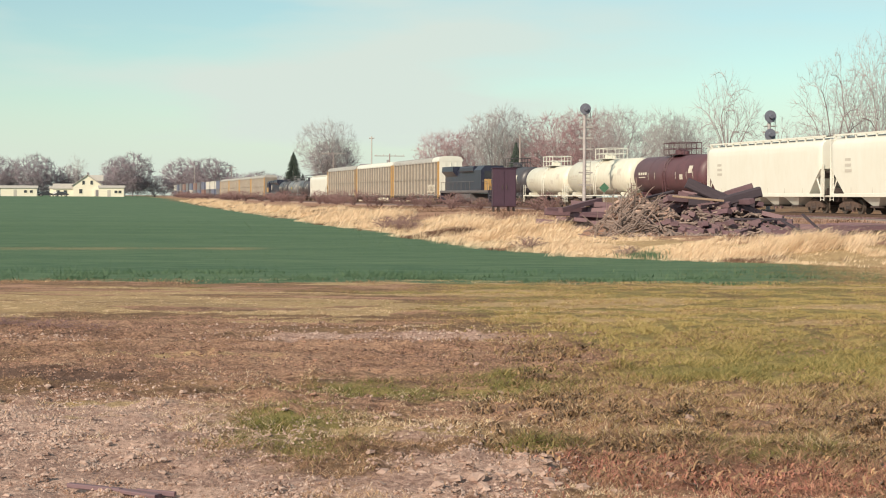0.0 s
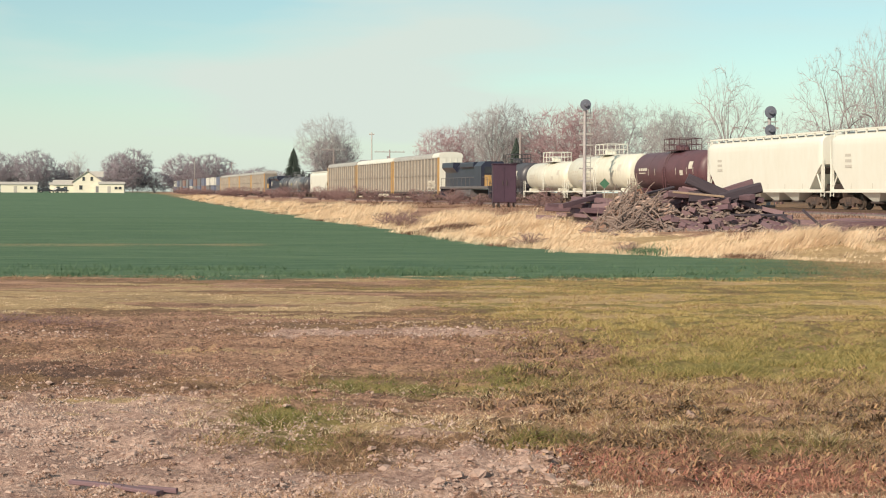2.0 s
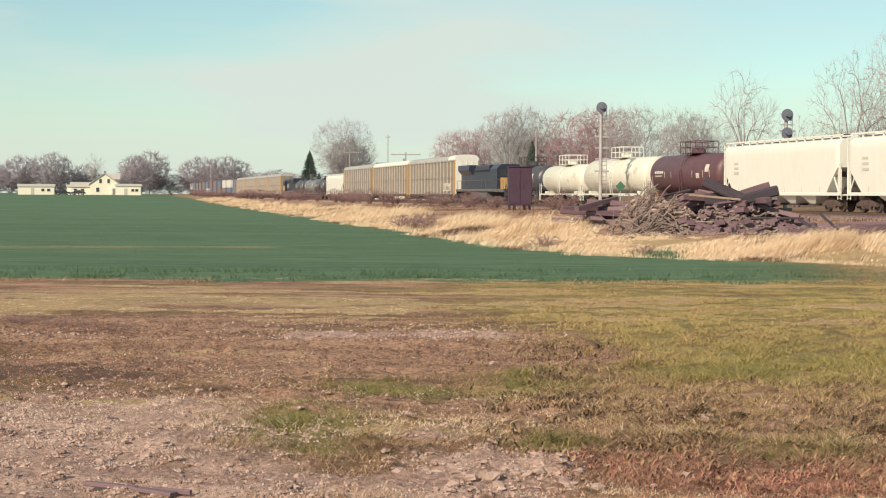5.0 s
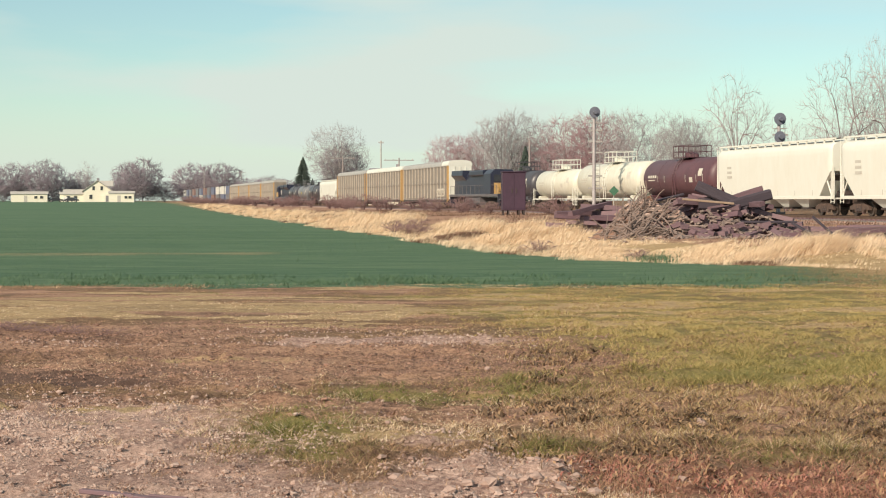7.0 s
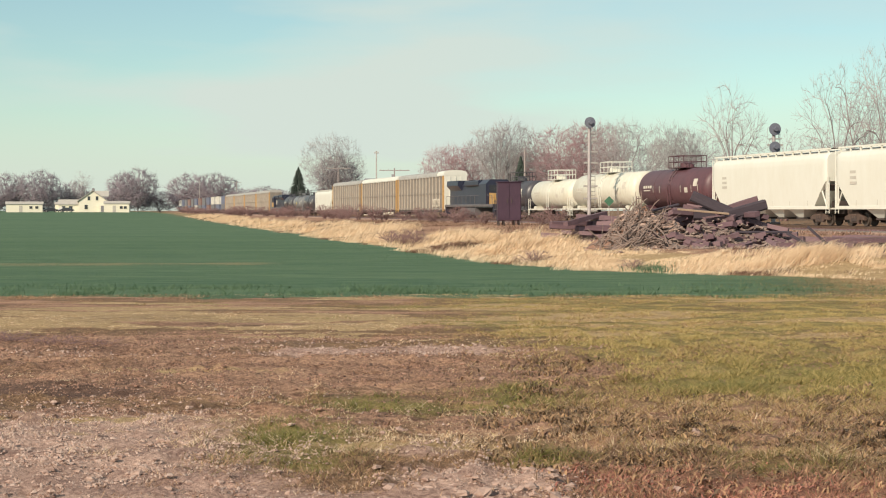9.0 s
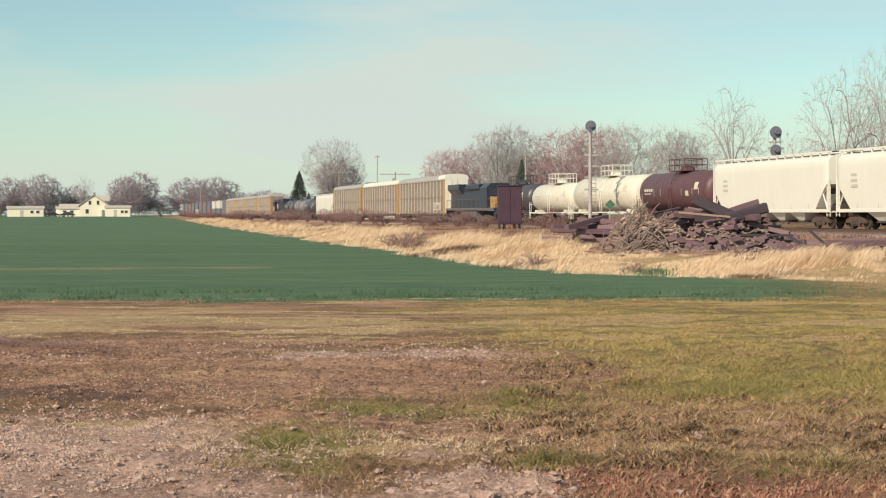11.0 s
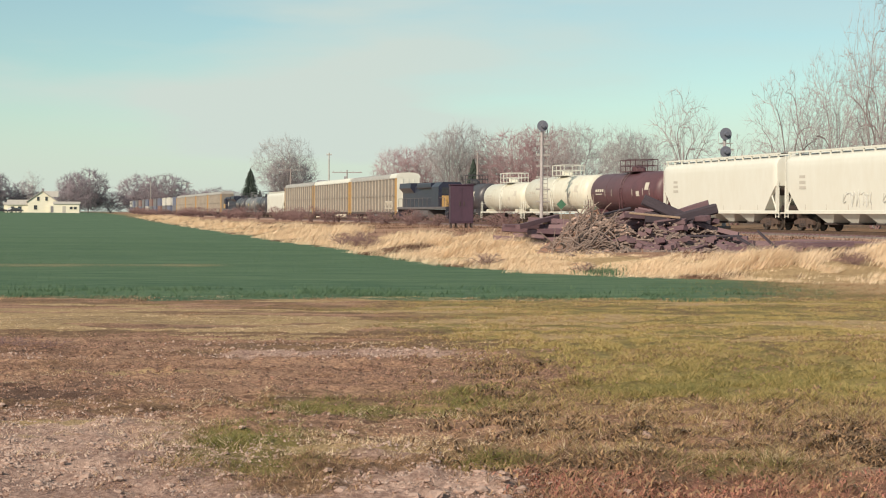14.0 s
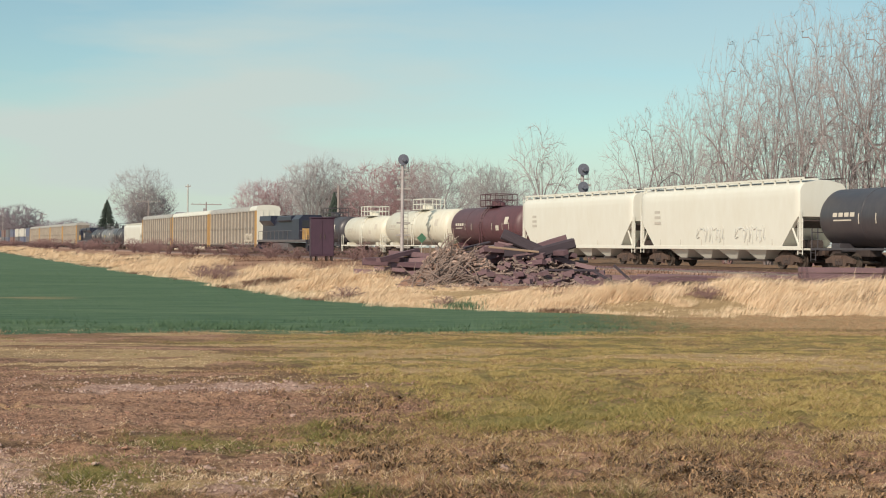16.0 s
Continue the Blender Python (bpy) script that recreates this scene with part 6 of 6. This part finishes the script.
def chips(name, x, y, r, material, label, category):
    """Small sharp stones or crumbs, three faces each, sitting on the land."""
    n = len(x)
    z = land(x, y) + relief(x, y) - 0.004
    a = rng.uniform(0, 2 * math.pi, n)
    v = []
    for k in range(3):
        q = a + k * 2.1 + rng.uniform(-0.4, 0.4, n)
        rr = r * rng.uniform(0.7, 1.3, n)
        v.append(np.stack([x + rr * np.cos(q), y + rr * np.sin(q), z], 1))
    v.append(np.stack([x + r * rng.normal(0, 0.3, n), y + r * rng.normal(0, 0.3, n), z + r * rng.uniform(0.6, 1.3, n)], 1))
    v = np.stack(v, 1).reshape(-1, 3)
    b = (np.arange(n) * 4)[:, None]
    f = np.concatenate([b + np.array([[k, (k + 1) % 3, 3]]) for k in range(3)], 0)
    tagged(new(name, fast_mesh(name, v, f, material)), label, category, kind="stuff")


def near_scatter(n, y0, y1, left=-0.34, right=0.48):
    """Places that grow denser towards the eye."""
    y = np.exp(rng.uniform(math.log(y0), math.log(y1), n))
    return rng.uniform(left, right, n) * y, y


def scatter(n, y0, y1, left=-0.34, right=0.48):
    y = np.sqrt(rng.uniform(y0 ** 2, y1 ** 2, n))
    return rng.uniform(left, right, n) * y, y


def make_grass():
    # mown grass, dry and green by patch, thin on bare earth
    x, y = near_scatter(1400000, 7.2, 28.9)
    gravel = np.clip(cover("gravel", x, y), 0, 1)
    lawn = step01(0.0, 3.0, x + 0.9 + 0.13 * (y - 18)) * step01(10.5, 14, y)
    soil = np.clip(cover("soil", x, y) + 0.5 * drift(x, y, 2, 0.52, 0.62) * (1 - 0.85 * lawn), 0, 1)
    weeds = np.clip(cover("weeds", x, y), 0, 1)
    clump = fbm(x * 3.5, y * 4.5)
    keep = rng.random(len(x)) < np.clip(1 - gravel * 0.95 - soil * 0.55 - 1.2 * cover("dark", x, y), 0.03, 1) * np.clip(3.6 * (clump - 0.34), 0.05, 1) * (0.55 + 0.45 * np.maximum(lawn, weeds))
    x, y, lawn, clump, soil, weeds = x[keep], y[keep], lawn[keep], clump[keep], soil[keep], weeds[keep]
    g = np.clip(cover("green", x, y), 0, 1)
    red = np.clip(cover("red", x, y), 0, 1)
    pale = np.clip(cover("straw", x, y) + drift(x, y, 1, 0.54, 0.64) * (1 - 0.7 * lawn) * (1 - weeds) + 0.22 * weeds, 0, 1)
    u = rng.random(len(x))
    olive = 0.5 + 0.4 * drift(x, y, 5, 0.40, 0.60) - 0.3 * pale
    brown = 0.15 + 0.5 * drift(x, y, 6, 0.44, 0.60) + 0.25 * soil - 0.4 * pale + 0.4 * weeds
    v = rng.random(len(x))
    kind = np.where(u < g * 0.9, 1, np.where(u < g * 0.9 + lawn * olive * (1 - 0.6 * weeds) + 0.16 * weeds, 2, np.where(v < red * 0.8, 3, np.where(rng.random(len(x)) < pale * 0.75, 5, np.where(rng.random(len(x)) < brown, 4, 0)))))
    base = 0.012 + 0.03 * rng.random(len(x)) ** 2 + 0.10 * np.clip(clump - 0.42, 0, 1) * (0.3 + lawn + 1.2 * weeds + 1.4 * g)
    base = base * (1 - 0.5 * soil) * (1 - 0.55 * step01(13, 24, y))
    for k, name, material, label, size in ((0, "dry_grass", M_DRY, "short dry straw-brown grass in patches", 1.0), (1, "fresh_grass", M_GREEN, "fresh green grass tufts in dead grass", 1.2), (2, "lawn_grass", M_GRASS, "short yellow-green mown grass", 1.15), (3, "red_weeds", M_REDWEED, "low reddish weeds", 1.2), (4, "dead_thatch", M_STRAWDARK, "dark brown dead thatch in patches", 0.95), (5, "pale_straw", M_STRAW, "pale flattened straw in streaks", 0.8)):
        q = kind == k
        specks(name, x[q], y[q], base[q] * size * rng.uniform(0.7, 1.4, q.sum()), rng.uniform(0.0025, 0.0055, q.sum()) * (0.3 + y[q] / 11), 1.1, material, label, "grass")
    # crumbs of stone and earth on the bare patches
    x, y = near_scatter(420000, 7.2, 20.0, -0.36, 0.40)
    clump = np.clip((fbm(x * 2.2 + 5, y * 3.0) - 0.36) * 4, 0.05, 1)
    gravel, soil = np.clip(cover("gravel", x, y), 0, 1), np.clip(cover("soil", x, y) + 0.5 * drift(x, y, 2, 0.52, 0.62), 0, 1)
    u = rng.random(len(x))
    size = rng.uniform(0.35, 1.0, len(x)) ** 2 * (0.4 + y / 14)
    q = u < gravel * clump * 0.6
    chips("gravel_chips", x[q], y[q], 0.016 * size[q], M_CHIP, "pinkish crushed stone chips on bare ground", "gravel")
    q = (u > 0.35) & (u < 0.35 + 0.6 * soil * clump)
    chips("earth_crumbs", x[q], y[q], 0.014 * size[q], M_CLOD, "crumbs of dry brown earth", "soil")
    # leafy brown weeds
    x, y = near_scatter(290000, 7.4, 19.0, -0.1, 0.48)
    tuft = fbm(x * 4, y * 3.2)
    q = rng.random(len(x)) < np.clip(1.3 * cover("weeds", x, y) + 0.12 * cover("red", x, y), 0, 1) * np.clip((tuft - 0.47) * 7, 0.02, 1)
    x, y = x[q], y[q]
    blades("brown_weeds", x, y, rng.uniform(0.02, 0.08, len(x)), rng.uniform(0.008, 0.026, len(x)), (0.15, 0.0), 1.1, M_LEAFBROWN, "low brown leafy weeds among dead grass", "weeds")
    x, y = near_scatter(60000, 7.4, 10.0, 0.0, 0.48)
    q = rng.random(len(x)) < np.clip(cover("red", x, y), 0, 1) * np.clip((fbm(x * 4, y * 4) - 0.40) * 5, 0.05, 1)
    x, y = x[q], y[q]
    blades("red_weed_leaves", x, y, rng.uniform(0.015, 0.05, len(x)), rng.uniform(0.006, 0.018, len(x)), (0.1, 0.0), 1.1, M_REDWEED, "low reddish-pink weed leaves in dead grass", "weeds")
    # taller fresh tufts
    x, y = near_scatter(90000, 7.6, 16.0, -0.2, 0.35)
    q = rng.random(len(x)) < np.clip(cover("green", x, y) - 0.42, 0, 1) * 0.5
    x, y = x[q], y[q]
    blades("green_tufts", x, y, rng.uniform(0.015, 0.04, len(x)), rng.uniform(0.006, 0.013, len(x)), (0.1, 0.0), 0.9, M_GREEN, "longer fresh green tufts in the grass", "grass")
    # ragged strip of stubble along the field's edge
    x, y = scatter(40000, 26.4, 29.4)
    q = rng.random(len(x)) < np.exp(-((y - 28.0 - 0.8 * (fbm(x * 0.7, y * 0.7) - 0.5)) / 0.5) ** 2) * np.clip((fbm(x * 0.8, y * 0.8 + 7) - 0.46) * 3.5, 0.02, 0.8)
    x, y = x[q], y[q]
    blades("edge_stubble", x, y, rng.uniform(0.02, 0.07, len(x)), rng.uniform(0.006, 0.014, len(x)), (0.3, 0.0), 1.6, M_DRY, "ragged dry stubble at the wheat field's edge", "grass")
    # grass that takes over from the thinning wheat
    x, y = scatter(90000, 27.8, 38.5, 0.08, 0.5)
    q = rng.random(len(x)) < (1 - wheat_mask(x, y)) * step01(0.5, -0.3, bank(x, y)) * np.clip(3.0 * (fbm(x * 2.0, y * 3.0) - 0.3), 0.1, 1)
    x, y = x[q], y[q]
    dry = rng.random(len(x)) < step01(6.0, 11.0, x)
    for q, name, material, label in ((~dry, "field_edge_grass", M_GREEN, "short yellow-green grass beside the straw bank"), (dry, "field_edge_straw", M_DRY, "short dry stubble beside the straw bank")):
        n = q.sum()
        specks(name, x[q], y[q], rng.uniform(0.015, 0.05, n), rng.uniform(0.006, 0.012, n), 1.3, material, label, "grass")
    # wheat rows
    x, y = scatter(320000, 27.4, 110.0)
    q = rng.random(len(x)) < wheat_mask(x, y) * (0.2 + fbm(x * 0.35, y * 0.6)) * step01(110, 40, y)
    x, y = x[q], y[q]
    specks("young_wheat", x, y, rng.uniform(0.02, 0.055, len(x)), rng.uniform(0.006, 0.012, len(x)) * (y / 40), 1.2, M_WHEAT, "short green winter wheat", "wheat")
    # ragged clumps along the near edge of the wheat
    x, y = scatter(60000, 27.3, 33.5, -0.34, 0.3)
    q = rng.random(len(x)) < wheat_mask(x, y) * step01(33.5, 28.5, y) * np.clip((fbm(x * 1.1 + 9, y * 2.2) - 0.50) * 7, 0, 1)
    x, y = x[q], y[q]
    specks("wheat_clumps", x, y, rng.uniform(0.05, 0.13, len(x)), rng.uniform(0.010, 0.022, len(x)), 0.9, M_WHEAT, "thicker clumps of winter wheat along the field's edge", "wheat")
    # straw on the bank: tufts of long blades, laid over by the wind
    parts_x, parts_y = [], []
    for n, s0, s1 in ((9000, 30, 62), (6500, 62, 120), (4200, 120, 320)):
        s, b = rng.uniform(s0, s1, n), rng.uniform(-0.2, 7.2, n)
        o = 12.4 + 0.031 * np.clip(s - 60, 0, 700) + b
        parts_x.append(DX * s + EX * o)
        parts_y.append(DY * s + EY * o)
    n = 8500
    parts_x.append(rng.uniform(4.0, 24.0, n))
    parts_y.append(rng.uniform(33.5, 45.0, n))
    x, y = np.concatenate(parts_x), np.concatenate(parts_y)
    b = bank(x, y)
    inside = step01(-0.9, 0.7, b + 0.9 * (fbm(x * 1.3, y * 1.3 + 20) - 0.5)) * step01(5.4 + 2.4 * step01(8.5, 11, x), 3.4 + 2.4 * step01(8.5, 11, x), b + 2.6 * (fbm(x * 0.35 + 70, y * 0.35) - 0.5))
    gap = fbm(x * 0.5 + 11, y * 0.5, 5)
    q = (rng.random(len(x)) < inside * np.clip((gap - 0.33) * 5.5, 0.03, 1)) & (x > -0.36 * y) & (x < 0.5 * y + 1)
    x, y, b, gap = x[q], y[q], b[q], gap[q]
    low = 1 - 0.72 * np.exp(-((x - 5.9) / 2.7) ** 4 - ((y - 42) / 9.0) ** 4)
    h = 0.74 * low * np.clip(0.30 + 2.6 * (gap - 0.36), 0.12, 1.2) * (0.45 + 0.55 * step01(0, 2.0, b)) * rng.uniform(0.6, 1.15, len(x))
    dark = rng.random(len(x)) < np.clip((fbm(x * 0.4 + 50, y * 0.4) - 0.54) * 7, 0.03, 0.95)
    for q, name, material, label in ((~dark, "tall_straw_grass", M_STRAW, "tall pale straw-coloured grass leaning on the bank"), (dark, "dead_weeds", M_STRAWDARK, "brown dead weeds among straw grass")):
        k = 15
        tx, ty, th = np.repeat(x[q], k), np.repeat(y[q], k), np.repeat(h[q], k)
        n = len(tx)
        lx, ly = np.repeat(rng.normal(1.1, 0.3, q.sum()), k), np.repeat(rng.normal(-0.2, 0.3, q.sum()), k)
        spread_ = 0.09 + 0.10 * th
        tx, ty = tx + rng.normal(0, 1, n) * spread_, ty + rng.normal(0, 1, n) * spread_
        blades(name, tx, ty, th * rng.uniform(0.45, 1.1, n) * (1.0 if material is M_STRAW else 0.6), rng.uniform(0.006, 0.014, n) * (0.6 + ty / 60), (lx, ly), 0.28, material, label, "grass")
    # low dry growth on the flat behind the bank
    n = 45000
    s, o = rng.uniform(35, 170, n), rng.uniform(17, 41, n)
    x, y = DX * s + EX * o, DY * s + EY * o
    q = (rng.random(n) < np.clip((fbm(x * 0.25, y * 0.25) - 0.42) * 4, 0, 1)) & (bank(x, y) > 5)
    x, y = x[q], y[q]
    blades("flat_dry_grass", x, y, rng.uniform(0.06, 0.28, len(x)), rng.uniform(0.02, 0.05, len(x)), (0.3, 0.0), 0.9, M_STRAWDARK, "patchy low dead grass beside the track", "grass")
    # green weeds at the foot of the bank
    x, y = rng.normal(5.5, 0.3, 420), rng.normal(39.8, 0.6, 420)
    blades("green_weed_patch", x, y, rng.uniform(0.06, 0.26, 420), rng.uniform(0.015, 0.035, 420), (0.0, 0.0), 0.6, M_WHEAT, "patch of green weeds at the foot of the bank", "weeds")


make_grass()

# ---- ties under the rails ----


def make_ties():
    g = Geo().box(-0.11, 0.11, -1.3, 1.3, -0.34, -0.165, c=0.02)
    me = g.mesh("tie", M_TIE)
    for k in range(300):
        ob = new("tie", me)
        ob.matrix_basis = Matrix.Translation(tw(52 + 0.52 * k, TRACK_O, RAIL_Z)) @ pose(0, 0, 0, 0, 0, TRACK_TURN + ((k * 37) % 7 - 3) * 0.2)
        ob.parent = BED
    rest = Geo()
    for k in range(500):
        m = Matrix.Translation(tw(208.5 + 0.52 * k, TRACK_O, RAIL_Z)) @ pose(0, 0, 0, 0, 0, TRACK_TURN)
        rest.box(-0.11, 0.11, -1.3, 1.3, -0.34, -0.165, m=m)
    ob = part("far_ties", rest, M_TIE, BED, "row of dark ties")
    ob["kind"] = "stuff"


make_ties()
